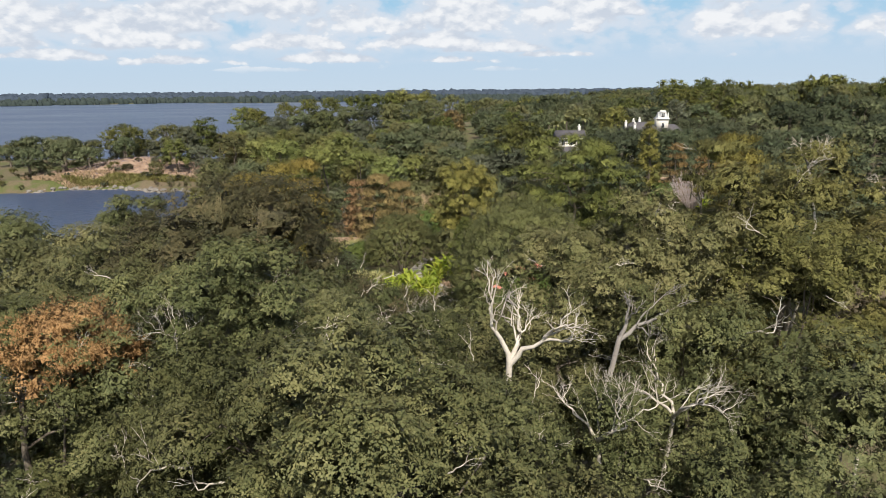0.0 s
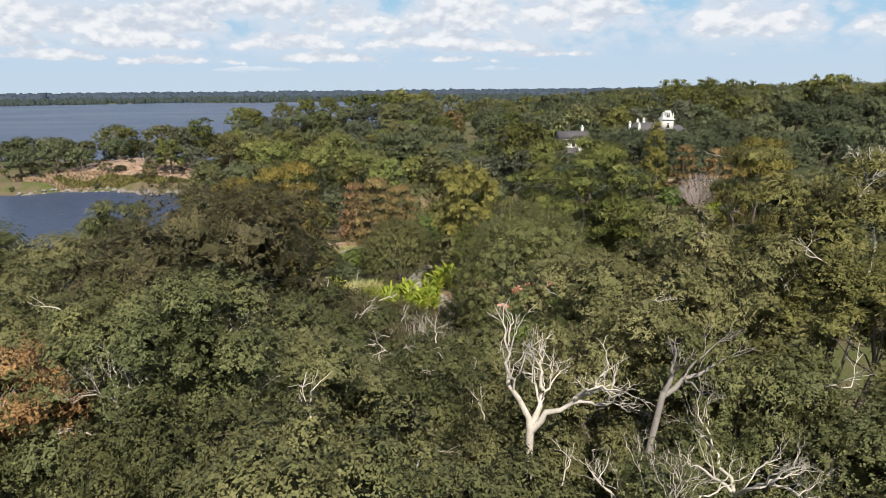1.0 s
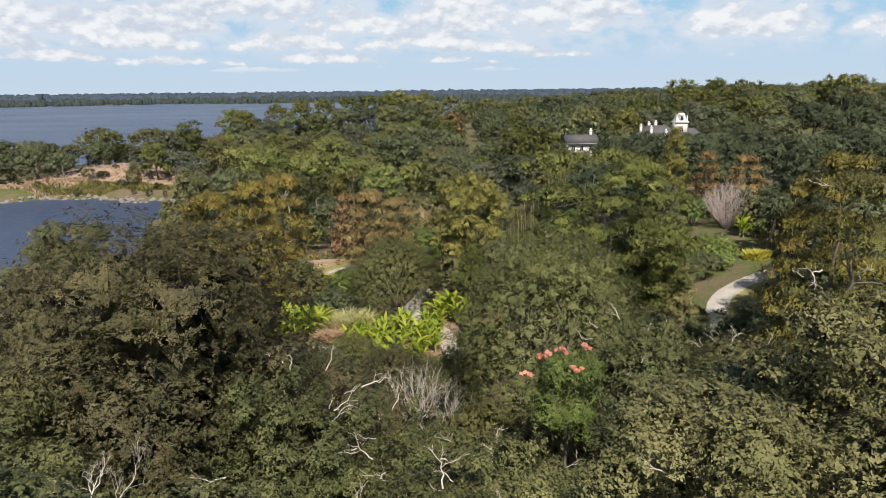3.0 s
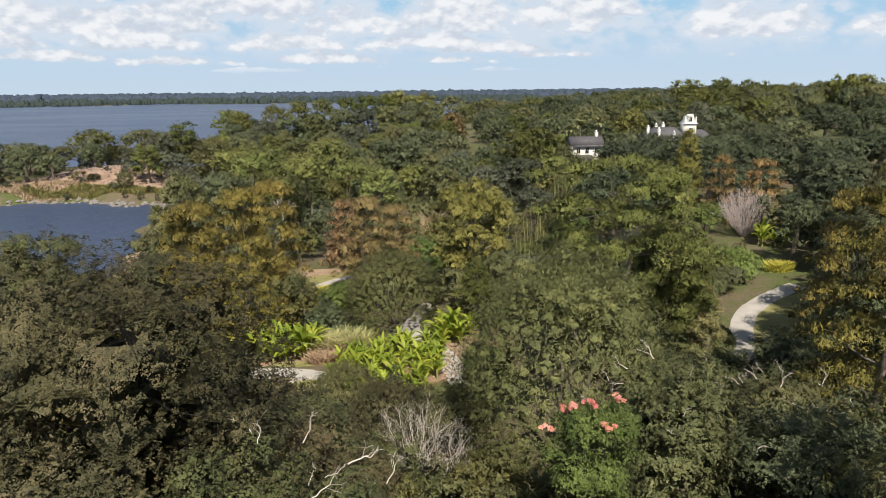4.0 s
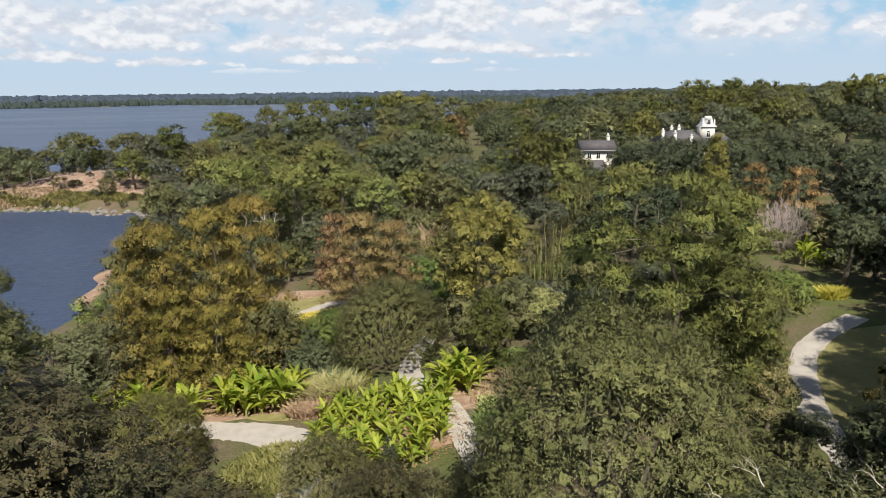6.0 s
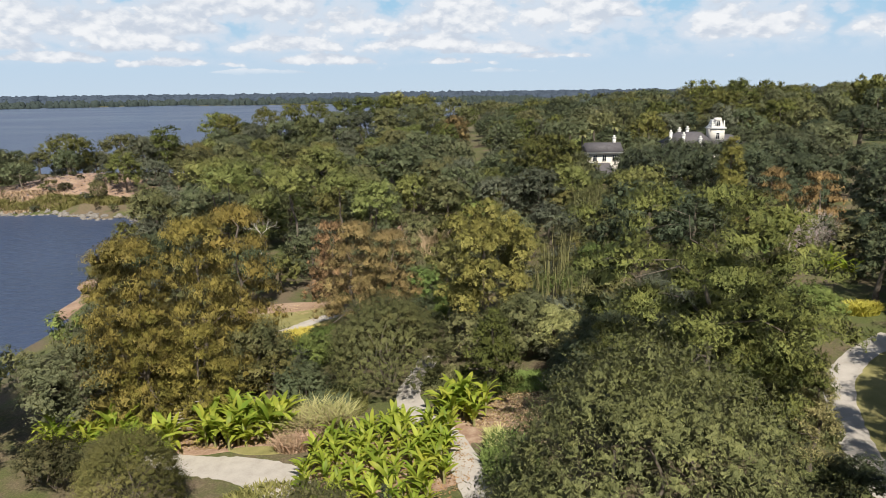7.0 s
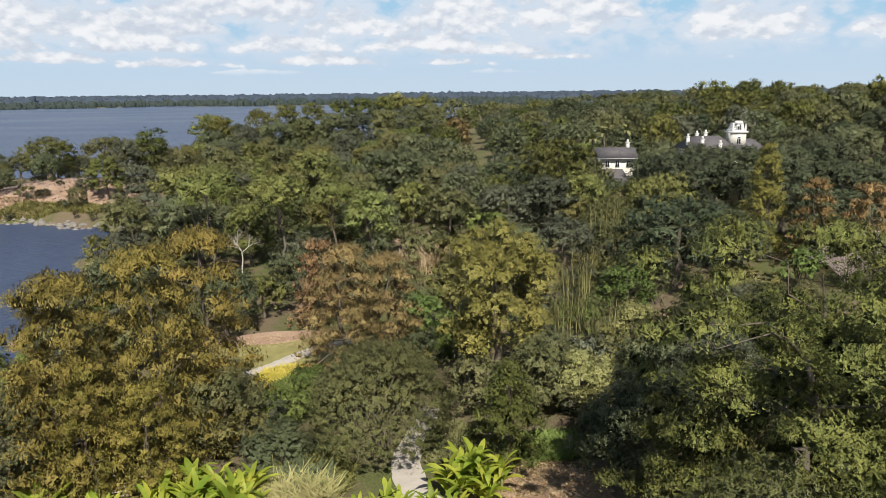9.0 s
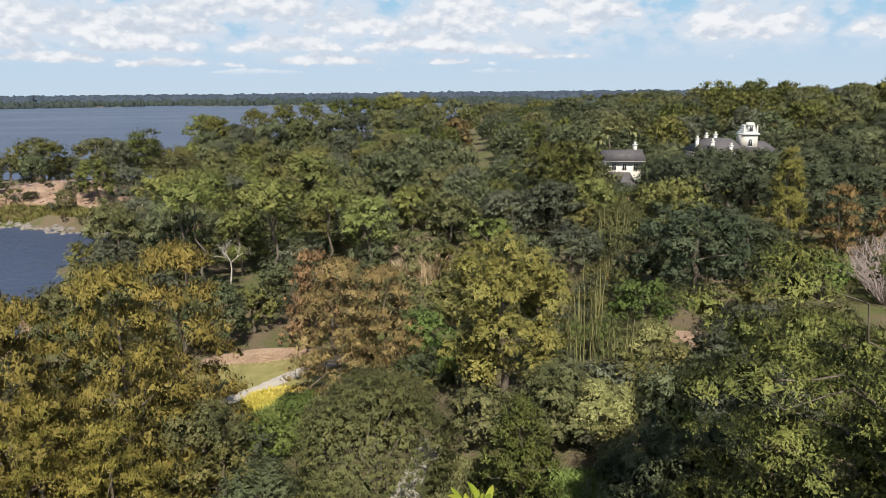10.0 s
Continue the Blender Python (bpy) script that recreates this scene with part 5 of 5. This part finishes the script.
def tuft_bed(name, label, leaf, x, y, rx, ry, h, count, seed, width=0.05, lean=0.35):
    """Blades of grass, reed or low flowers, too many to count."""
    rng = np.random.default_rng(seed)
    a, r = rng.random(count) * 2 * math.pi, np.sqrt(rng.random(count))
    px, py = x + rx * r * np.cos(a), y + ry * r * np.sin(a)
    base = np.stack([px, py, ground(px, py)], 1)
    out = rng.normal(size=(count, 2)) * lean
    H = h * rng.uniform(0.6, 1.15, count)
    side = unit(np.stack([rng.normal(size=count), rng.normal(size=count), np.zeros(count)], 1)) * width * rng.uniform(0.6, 1.4, count)[:, None]
    mid = base + np.stack([out[:, 0] * H * 0.35, out[:, 1] * H * 0.35, H * 0.62], 1)
    tip = base + np.stack([out[:, 0] * H, out[:, 1] * H, H], 1)
    v = np.stack([base - side, base + side, mid + side, mid - side, tip], 1)
    k = np.arange(count)[:, None] * 5
    return tagged(new(name, mesh_of(name, v, k + np.array([[0, 1, 2, 3]]), k + np.array([[3, 2, 4]]), LEAF[leaf])), label, "grass", kind="stuff")


tuft_bed("reeds", "dry yellow-green reed blades beside the path", "reed", -12.4, 89.8, 3.0, 1.5, 1.6, 1500, 1, 0.05, 0.6)
tuft_bed("reeds", "yellow-green upright reed blades beside the path", "pale", -12.0, 90.2, 3.3, 1.5, 1.9, 1800, 21, 0.05, 0.6)
tuft_bed("reeds", "dry tan grass bent over the path edge", "reed", -12.8, 87.4, 1.6, 0.9, 1.2, 1200, 2, 0.04, 0.6)
tuft_bed("groundcover", "bright yellow flowering groundcover", "yellow", -16.8, 113.8, 3.6, 2.6, 0.7, 3500, 3, 0.07, 0.5)
tuft_bed("groundcover", "bright yellow flowering groundcover", "yellow", 42.8, 107.4, 1.8, 1.2, 1.1, 1200, 4, 0.08, 0.5)
tuft_bed("tall_grass", "fresh green tall grass", "bright", -14.5, 108.8, 3.6, 4.0, 1.2, 4200, 5, 0.06, 0.5)
tuft_bed("tall_grass", "pale plume grass in the clearing", "reed", -4.8, 150.0, 4.0, 3.0, 3.4, 1500, 6, 0.10, 0.3)
tuft_bed("shore_grass", "yellow-green grass along the water's edge", "olive", -98.0, 217.5, 24.0, 2.2, 1.2, 5000, 7, 0.12, 0.5)
tuft_bed("tall_grass", "dry grass by the sandy bank", "reed", -51.5, 205.0, 6.0, 4.0, 1.4, 1500, 8, 0.12, 0.5)
tuft_bed("groundcover", "green plants beside the mulch", "bright", 6.8, 95.0, 2.6, 1.6, 0.5, 2200, 9, 0.05, 0.7)
tuft_bed("tall_grass", "fresh green tall grass under shrubs", "bright", -1.5, 118.0, 4.0, 3.5, 2.0, 3500, 10, 0.08, 0.5)


def litter(name, label, leaf, x, y, rx, ry, count, seed, size=0.11):
    """Fallen leaves and chips that lie about on a bed."""
    rng = np.random.default_rng(seed)
    a, r = rng.random(count) * 2 * math.pi, np.sqrt(rng.random(count))
    px, py = x + rx * r * np.cos(a), y + ry * r * np.sin(a)
    p = np.stack([px, py, ground(px, py) + 0.05 + 0.05 * rng.random(count)], 1)
    nor = unit(np.array([0, 0, 1.0]) + 0.45 * rng.normal(size=(count, 3)))
    u = unit(np.cross(nor, rng.normal(size=(count, 3))))
    w = np.cross(nor, u)
    L = (size * rng.uniform(0.5, 1.5, count))[:, None]
    v = np.stack([p - L * u, p + 0.4 * L * w, p + L * u, p - 0.4 * L * w], 1)
    return tagged(new(name, mesh_of(name, v, np.arange(4 * count).reshape(-1, 4), mat=LEAF[leaf])), label, "litter", kind="stuff")


litter("leaf_litter", "dry tan leaves scattered on red-brown mulch", "reed", 4.8, 89.6, 4.4, 3.6, 2600, 1)
litter("leaf_litter", "dry reddish leaves scattered on mulch", "rust", 4.4, 90.4, 4.8, 3.8, 1800, 2)
litter("leaf_litter", "dry reddish leaves under the banana plants", "rust", -5.6, 83.0, 6.4, 6.2, 3000, 3)
litter("leaf_litter", "dry leaves under the leafy plants", "rust", -20, 90.6, 10.0, 2.2, 3000, 4)
litter("leaf_litter", "dry leaves on the bare soil of the clearing", "reed", -21, 125, 6.0, 2.6, 900, 5, 0.09)
tuft_bed("groundcover", "fresh green low plants beside the path", "bright", 3.4, 82.6, 2.0, 3.4, 0.7, 3000, 22, 0.06, 0.6)
tuft_bed("groundcover", "fresh green low plants by the path and mulch", "pale", 2.6, 85.2, 0.9, 1.6, 0.6, 900, 23, 0.06, 0.6)
litter("leaf_litter", "dead twigs and leaves on the eroded bank", "dry", -104, 233, 24.0, 14.0, 2500, 6, 0.5)
tuft_bed("tall_grass", "short green grass behind the mulch bed", "bright", 6.0, 95.5, 3.4, 2.2, 0.45, 2600, 11, 0.05, 0.6)
tuft_bed("tall_grass", "green grass between the garden shrubs", "olive", -11.5, 93.5, 3.6, 3.4, 0.6, 3000, 12, 0.06, 0.6)
tuft_bed("tall_grass", "green grass and weeds beside the path", "olive", -13.5, 79.0, 4.0, 3.6, 0.45, 3000, 13, 0.05, 0.6)
tuft_bed("groundcover", "broad dark green groundcover leaves", "live_oak", -12.0, 92.0, 2.6, 1.8, 1.3, 1600, 14, 0.22, 0.7)
tuft_bed("dry_grass", "yellow dry grass on the eroded bank", "reed", -118.0, 219.0, 18.0, 5.0, 0.9, 2600, 15, 0.14, 0.6)


tuft_bed("tall_grass", "dark grass and weeds beside the path", "oak", 26.0, 89.0, 2.2, 6.5, 0.6, 3500, 24, 0.06, 0.6)
tuft_bed("tall_grass", "grass and low weeds under the garden trees", "oak", -1.0, 96.5, 2.2, 4.0, 0.5, 2500, 25, 0.06, 0.6)


def twig_bush(x, y, top, r, stems, seed, label, mat=None):
    """A bare bush whose many thin stems fan up from its foot."""
    rng = np.random.default_rng(seed)
    z = height(x, y)
    h = top - z
    ob = thing("bare_bush", label, "bush", "bare trees", at=pose(x, y, z))
    for i in range(stems):
        a, s = i * 2.39996, math.sqrt((i + 0.5) / stems)
        sh = Shape()
        way = np.array([math.cos(a) * s * r / h * 1.15, math.sin(a) * s * r / h * 1.15, 1.0])
        bare_twigs(rng, sh, (0.25 * math.cos(a), 0.25 * math.sin(a), -0.1), way, h * 0.42 * (1 - 0.25 * s * s), 0.0045 * h + 0.008 if mat else 0.0075 * h, 3, 4, 0.48 if mat else 0.30, 0.12)
        part("stem", sh.mesh("bare_stem", mat or TWIG, True), ob)
    return ob


TWIG = grain_material("pale_pinkish_twigs", ((0.25, (0.34, 0.27, 0.26)), (0.5, (0.50, 0.42, 0.40)), (0.8, (0.62, 0.55, 0.52))), 1.5, 0.85, 12.0, 0.01, 0.4)
twig_bush(46.6, 127.0, 11.2, 7.4, 64, 3, "pale greyish-pink bare bush of fanning twigs")
twig_bush(-2.5, 62.4, 7.6, 1.7, 18, 7, "low bleached bare bush with pale twigs", DEADWOOD)
twig_bush(-0.2, 61.4, 6.0, 1.3, 12, 8, "low bleached bare bush with pale twigs", DEADWOOD)
twig_bush(7.8, 94.2, 2.6, 1.5, 16, 5, "small grey-pink bare bush beside the grass")


def lattice_panel(x, y, w, h, turn, seed):
    """A low rack of weathered slats."""
    rng = np.random.default_rng(seed)
    ob = thing("slat_rack", "low grey rack of weathered wooden slats", "rack", at=pose(x, y, height(x, y), -38, 0, turn))
    for sx in (-w / 2, w / 2):
        part("rail", Shape().box(sx - 0.05, sx + 0.05, -0.06, 0.06, 0, h).mesh("rack_rail", BARK), ob)
    for i in range(9):
        z = 0.1 + (h - 0.2) * i / 8
        part("slat", Shape().box(-w / 2 - 0.1, w / 2 + 0.1, -0.09, -0.06, z - 0.05, z + 0.05).mesh("rack_slat", DEADWOOD), ob)


lattice_panel(-23.2, 92.0, 2.6, 2.4, 12, 1)


def bamboo(x, y, top, spread, n, seed):
    rng = np.random.default_rng(seed)
    z = height(x, y)
    ob = thing("bamboo_clump", "clump of tall yellow-green bamboo canes", "bamboo", "bamboo clumps", at=pose(x, y, z))
    tips = []
    for _ in range(n):
        a, r = rng.random() * 6.28, spread * math.sqrt(rng.random())
        h = (top - z) * rng.uniform(0.75, 1.0)
        b = np.array([r * math.cos(a), r * math.sin(a), -0.2])
        t = b + np.array([math.cos(a) * h * 0.05, math.sin(a) * h * 0.05, h])
        part("cane", Shape().tube(bend(rng, b, t, 5, 0.01), [0.085, 0.08, 0.07, 0.05, 0.015], 5).mesh("cane", CANE, True), ob)
        tips += [(*(b + (t - b) * s), 0.55) for s in (0.78, 0.9, 1.0)]
    me = leaf_mesh("bamboo_leaves", leaves(rng, np.array(tips), 900, 3, 0.30, 0.22, 1.3, 0.25, 0.2, 0.3), 6.0)
    me.materials.append(LEAF["willow"])
    part("foliage", me, ob)
    return ob


bamboo(13.0, 120.5, 10.2, 1.5, 14, 1)
bamboo(10.6, 112.0, 7.6, 1.6, 14, 2)
bamboo(13.2, 110.5, 7.8, 1.4, 12, 3)
bamboo(22.5, 150.0, 10.5, 2.0, 10, 4)
bamboo(27.0, 158.0, 10.0, 1.8, 8, 5)


FROND = strip_leaf(2.6, 0.75, radians(95), 20, 7)


def palm(x, y, top, seed):
    rng = np.random.default_rng(seed)
    z = height(x, y)
    ob = thing("palm_tree", "palm with a round head of arching fronds", "palm", "palms by the house", at=pose(x, y, z))
    part("trunk", Shape().tube(bend(rng, (0, 0, -0.3), (0.2, 0.1, top - z - 1.6), 6, 0.01), [0.3, 0.24, 0.22, 0.2, 0.2, 0.22], 8).mesh("palm_trunk", BARK, True), ob)
    for i in range(22):
        f = part("frond", FROND, ob)
        s = rng.uniform(0.9, 1.2)
        f.matrix_basis = Matrix.LocRotScale((0.2, 0.1, top - z - 1.8), Euler((0, rng.uniform(-0.3, 1.1), i * 2.4)), (s, s, s))
        paint(f, LEAF["oak"])
    return ob


palm(45.5, 226, 17.2, 1)
palm(36.0, 222, 15.4, 2)
palm(41.0, 231, 16.4, 3)


# ---- the house with its lantern tower, the cottage and the shed ----
def frustum(sh, x0, x1, y0, y1, z0, X0, X1, Y0, Y1, z1):
    v = [(x0, y0, z0), (x1, y0, z0), (x1, y1, z0), (x0, y1, z0), (X0, Y0, z1), (X1, Y0, z1), (X1, Y1, z1), (X0, Y1, z1)]
    return sh.add(v, [(3, 2, 1, 0), (4, 5, 6, 7), (0, 1, 5, 4), (1, 2, 6, 5), (2, 3, 7, 6), (3, 0, 4, 7)])


def gable(sh, x0, x1, y0, y1, z0, z1):
    m = (y0 + y1) / 2
    return sh.add([(x0, y0, z0), (x1, y0, z0), (x1, y1, z0), (x0, y1, z0), (x0, m, z1), (x1, m, z1)], [(0, 1, 5, 4), (2, 3, 4, 5), (3, 2, 1, 0)], [(0, 4, 3), (1, 2, 5)])


GLASS, gt, gb, go = material("dark_window_glass")
gb.inputs["Base Color"].default_value = (0.02, 0.025, 0.03, 1)
gb.inputs["Roughness"].default_value, gb.inputs["Specular IOR Level"].default_value = 0.08, 0.5


def window(x, y, z, w, h, parent, arched=False):
    """A framed pane in a wall that faces the camera's start."""
    fr = Shape()
    t = 0.09
    for a in ((-w / 2 - t, -w / 2, 0, h), (w / 2, w / 2 + t, 0, h), (-w / 2 - t, w / 2 + t, -t, 0), (-w / 2 - t, w / 2 + t, h, h + t), (-0.03, 0.03, 0, h)):
        fr.box(x + a[0], x + a[1], y - 0.10, y + 0.02, z + a[2], z + a[3])
    if arched:
        for i in range(6):
            a, b = math.pi * i / 6, math.pi * (i + 1) / 6
            r0, r1 = w / 2, w / 2 + t
            pts = [(x + r * math.cos(c), yy, z + h + t + r * math.sin(c) * 0.8) for yy in (y - 0.1, y + 0.02) for r in (r0, r1) for c in (a, b)]
            fr.add(pts, [(0, 1, 3, 2), (2, 3, 7, 6), (0, 4, 5, 1)])
    win = part("window", fr.mesh("window_frame", WHITE), parent)
    top = h + t + w * 0.3 if arched else h
    part("pane", Shape().box(x - w / 2, x + w / 2, y - 0.05, y - 0.02, z, z + top).mesh("window_pane", GLASS), win, "dark window glass")


def chimney(x, y, z, h, parent, w=0.62):
    sh = Shape().box(x - w / 2, x + w / 2, y - w / 2, y + w / 2, z, z + h).box(x - w * 0.65, x + w * 0.65, y - w * 0.65, y + w * 0.65, z + h, z + h + 0.22).box(x - w * 0.3, x + w * 0.3, y - w * 0.3, y + w * 0.3, z + h + 0.22, z + h + 0.75)
    part("chimney", sh.mesh("chimney", WHITE), parent, "white chimney with a narrow cap")


def house():
    gz = 3.6
    ob = thing("house", "white mansion with grey roofs, chimneys and a square lantern tower", "house", at=pose(0, 0, 0))
    part("wall", Shape().box(54, 69.0, 200, 212, gz - 1, 12.6).mesh("house_wall", PLASTER), ob)
    rf = Shape()
    frustum(rf, 53.2, 63.2, 199.2, 212.8, 12.6, 56.4, 61.0, 204.5, 207.5, 15.4)
    part("roof", rf.mesh("main_roof", SLATE), ob, "grey hipped roof")
    rf = Shape()
    frustum(rf, 63.0, 69.6, 199.2, 212.8, 12.7, 64.2, 68.6, 205.0, 207.0, 14.7)
    part("roof", rf.mesh("wing_roof", SLATE), ob, "grey hipped roof of the side wing")
    part("cornice", Shape().box(53.0, 69.8, 198.9, 199.25, 12.25, 12.7).box(69.5, 69.8, 199.25, 213, 12.25, 12.7).mesh("cornice", WHITE), ob)
    tower = part("lantern_tower", Shape().box(62.5, 65.7, 202.2, 205.4, 13.0, 16.3).mesh("tower_wall", PLASTER), ob, "white square tower with arched windows")
    part("tower_cornice", Shape().box(62.2, 66.0, 201.9, 205.7, 16.3, 16.6).mesh("tower_cornice", WHITE), tower)
    crown = Shape()
    prof = ((16.6, 1.7), (16.95, 1.42), (17.4, 1.2), (17.9, 1.1), (18.4, 1.0))
    for (z0, r0), (z1, r1) in zip(prof, prof[1:]):
        frustum(crown, 64.1 - r0, 64.1 + r0, 203.8 - r0, 203.8 + r0, z0, 64.1 - r1, 64.1 + r1, 203.8 - r1, 203.8 + r1, z1)
    part("tower_roof", crown.mesh("tower_roof", WHITE), tower, "white curved tower roof")
    for sx in (-1, 1):
        part("finial", Shape().tube([(64.1 + sx * 1.4, 202.4, 16.55), (64.1 + sx * 1.4, 202.4, 17.7), (64.1 + sx * 1.4, 202.4, 18.3)], [0.26, 0.18, 0.08], 6).mesh("finial", WHITE), tower)
    dorm = Shape().box(63.5, 64.7, 202.35, 203.6, 16.8, 18.3)
    gable(dorm, 63.3, 64.9, 202.15, 203.8, 18.3, 18.9)
    part("dormer", dorm.mesh("dormer", WHITE), tower)
    window(64.1, 202.33, 17.0, 0.7, 1.1, ob)
    window(64.1, 202.18, 13.9, 0.8, 1.1, ob, True)
    for x in (56, 59, 62, 65, 68):
        for z in (5.2, 9.0):
            window(x, 199.98, z, 1.1, 1.9, ob)
    for x, y, z, h in ((54.4, 206.5, 13.0, 2.2), (58.6, 207.2, 14.6, 1.4), (55.5, 200.6, 12.8, 2.2), (59.3, 200.2, 12.6, 1.5), (57.3, 209, 13.8, 1.9)):
        chimney(x, y, z, h, ob)


def cottage():
    ob = thing("cottage", "cream-walled cottage with a grey gabled roof and chimney", "house", at=pose(0, 0, 0))
    part("wall", Shape().box(33.6, 40.6, 200.2, 206.2, 1.5, 11.5).mesh("cottage_wall", PLASTER), ob)
    part("roof", gable(Shape(), 32.8, 41.4, 199.3, 207.1, 11.4, 13.4).mesh("cottage_roof", SLATE), ob, "grey shingle roof")
    part("cornice", Shape().box(32.9, 41.3, 199.4, 199.6, 11.1, 11.42).mesh("cottage_cornice", WHITE), ob)
    chimney(39.9, 203.3, 12.9, 1.4, ob, 0.7)
    for x in (34.8, 37.0, 39.4):
        window(x, 200.18, 9.3, 0.8, 1.3, ob)
    lean = Shape().add([(32.9, 194.5, 7.2), (38.2, 194.5, 7.2), (38.2, 200.15, 8.9), (32.9, 200.15, 8.9), (32.9, 194.5, 7.0), (38.2, 194.5, 7.0), (38.2, 200.15, 8.7), (32.9, 200.15, 8.7)], [(0, 1, 2, 3), (7, 6, 5, 4), (0, 4, 5, 1), (1, 5, 6, 2), (3, 7, 4, 0)])
    part("lean_to_roof", lean.mesh("lean_to_roof", SLATE), ob, "brown-grey lean-to roof")
    part("lean_to_wall", Shape().box(33.2, 37.9, 194.9, 200.1, 1.5, 7.05).mesh("lean_to_wall", BROWNWALL), ob, "tan boarded lean-to wall")


def shed():
    ob = thing("shed", "tan boarded shed with a grey hipped roof", "shed", at=pose(0, 0, 0))
    part("wall", Shape().box(32.6, 37.0, 187.2, 191.0, 1.2, 6.4).mesh("shed_wall", BROWNWALL), ob)
    part("roof", frustum(Shape(), 32.0, 37.6, 186.6, 191.6, 6.35, 34.0, 36.0, 188.8, 189.4, 8.3).mesh("shed_roof", SLATE), ob, "grey shingle roof")
    door = part("door", Shape().box(34.2, 35.2, 187.05, 187.17, 2.2, 4.3).mesh("shed_door", BARK), ob)


house()
cottage()
shed()

# ---- stones along the shore ----
def boulder(seed, flat=0.65):
    bm = bmesh.new()
    bmesh.ops.create_icosphere(bm, subdivisions=2, radius=1.0)
    for v in bm.verts:
        v.co *= 1 + 0.22 * noise.noise(v.co * 1.4 + Vector((seed, 0, 0)))
        v.co.z *= flat
    me = bpy.data.meshes.new("boulder")
    bm.to_mesh(me)
    bm.free()
    me.materials.append(STONE)
    return me


ROCKS = [boulder(i * 3.7) for i in range(4)]
rng = np.random.default_rng(61)
made = 0
while made < 280:
    x, y = rng.uniform(-128, -66), rng.uniform(192, 222)
    if -1.6 < float(shore(x, y)) < 2.6:
        s = rng.uniform(0.2, 0.85) ** 1.6
        rock = tagged(new("rock", ROCKS[made % 4]), "pale weathered stone at the water's edge", "rock", "shore stones")
        rock.matrix_basis = Matrix.LocRotScale((x, y, max(height(x, y), LAKE - 0.3) + 0.1 * s), Euler((0, 0, rng.random() * 6)), (s * 1.3, s, s))
        made += 1


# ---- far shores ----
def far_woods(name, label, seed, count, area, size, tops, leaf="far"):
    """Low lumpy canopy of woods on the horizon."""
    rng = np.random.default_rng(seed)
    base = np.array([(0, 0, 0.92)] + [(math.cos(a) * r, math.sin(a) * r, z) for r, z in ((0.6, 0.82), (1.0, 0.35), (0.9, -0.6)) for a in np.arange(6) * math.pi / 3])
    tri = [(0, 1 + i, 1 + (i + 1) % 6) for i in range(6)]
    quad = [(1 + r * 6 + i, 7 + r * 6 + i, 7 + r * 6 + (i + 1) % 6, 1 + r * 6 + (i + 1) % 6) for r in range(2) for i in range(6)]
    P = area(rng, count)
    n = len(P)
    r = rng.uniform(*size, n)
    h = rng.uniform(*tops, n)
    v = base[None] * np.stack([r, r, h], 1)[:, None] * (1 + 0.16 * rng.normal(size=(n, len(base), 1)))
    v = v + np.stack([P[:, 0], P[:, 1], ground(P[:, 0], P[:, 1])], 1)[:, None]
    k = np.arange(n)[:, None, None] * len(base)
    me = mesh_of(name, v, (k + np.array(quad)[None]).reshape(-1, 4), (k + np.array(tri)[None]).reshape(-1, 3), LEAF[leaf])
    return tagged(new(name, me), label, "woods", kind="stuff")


def across_lake(rng, n):
    y = 1900 + 2900 * rng.random(n) ** 1.8
    x = y * rng.uniform(-0.85, 0.75, n)
    return np.stack([x, y], 1)[shore(x, y) > 8]


def lake_edge(rng, n):
    x = rng.uniform(-1250, 350, n)
    y = 1250 + 620 * rng.random(n)
    d = shore(x, y)
    return np.stack([x, y], 1)[(d > 0) & (d < 160)]


def east(rng, n):
    y = 520 + 1000 * rng.random(n)
    x = y * rng.uniform(0.02, 0.85, n) + 30
    return np.stack([x, y], 1)[shore(x, y) > 8]


# across the lake, haze comes only from the blue-tinted leaf colour
far_woods("far_woods", "woods on the far side of the lake, blue-green from haze put into the leaf colour", 5, 3600, across_lake, (10, 26), (9, 19))
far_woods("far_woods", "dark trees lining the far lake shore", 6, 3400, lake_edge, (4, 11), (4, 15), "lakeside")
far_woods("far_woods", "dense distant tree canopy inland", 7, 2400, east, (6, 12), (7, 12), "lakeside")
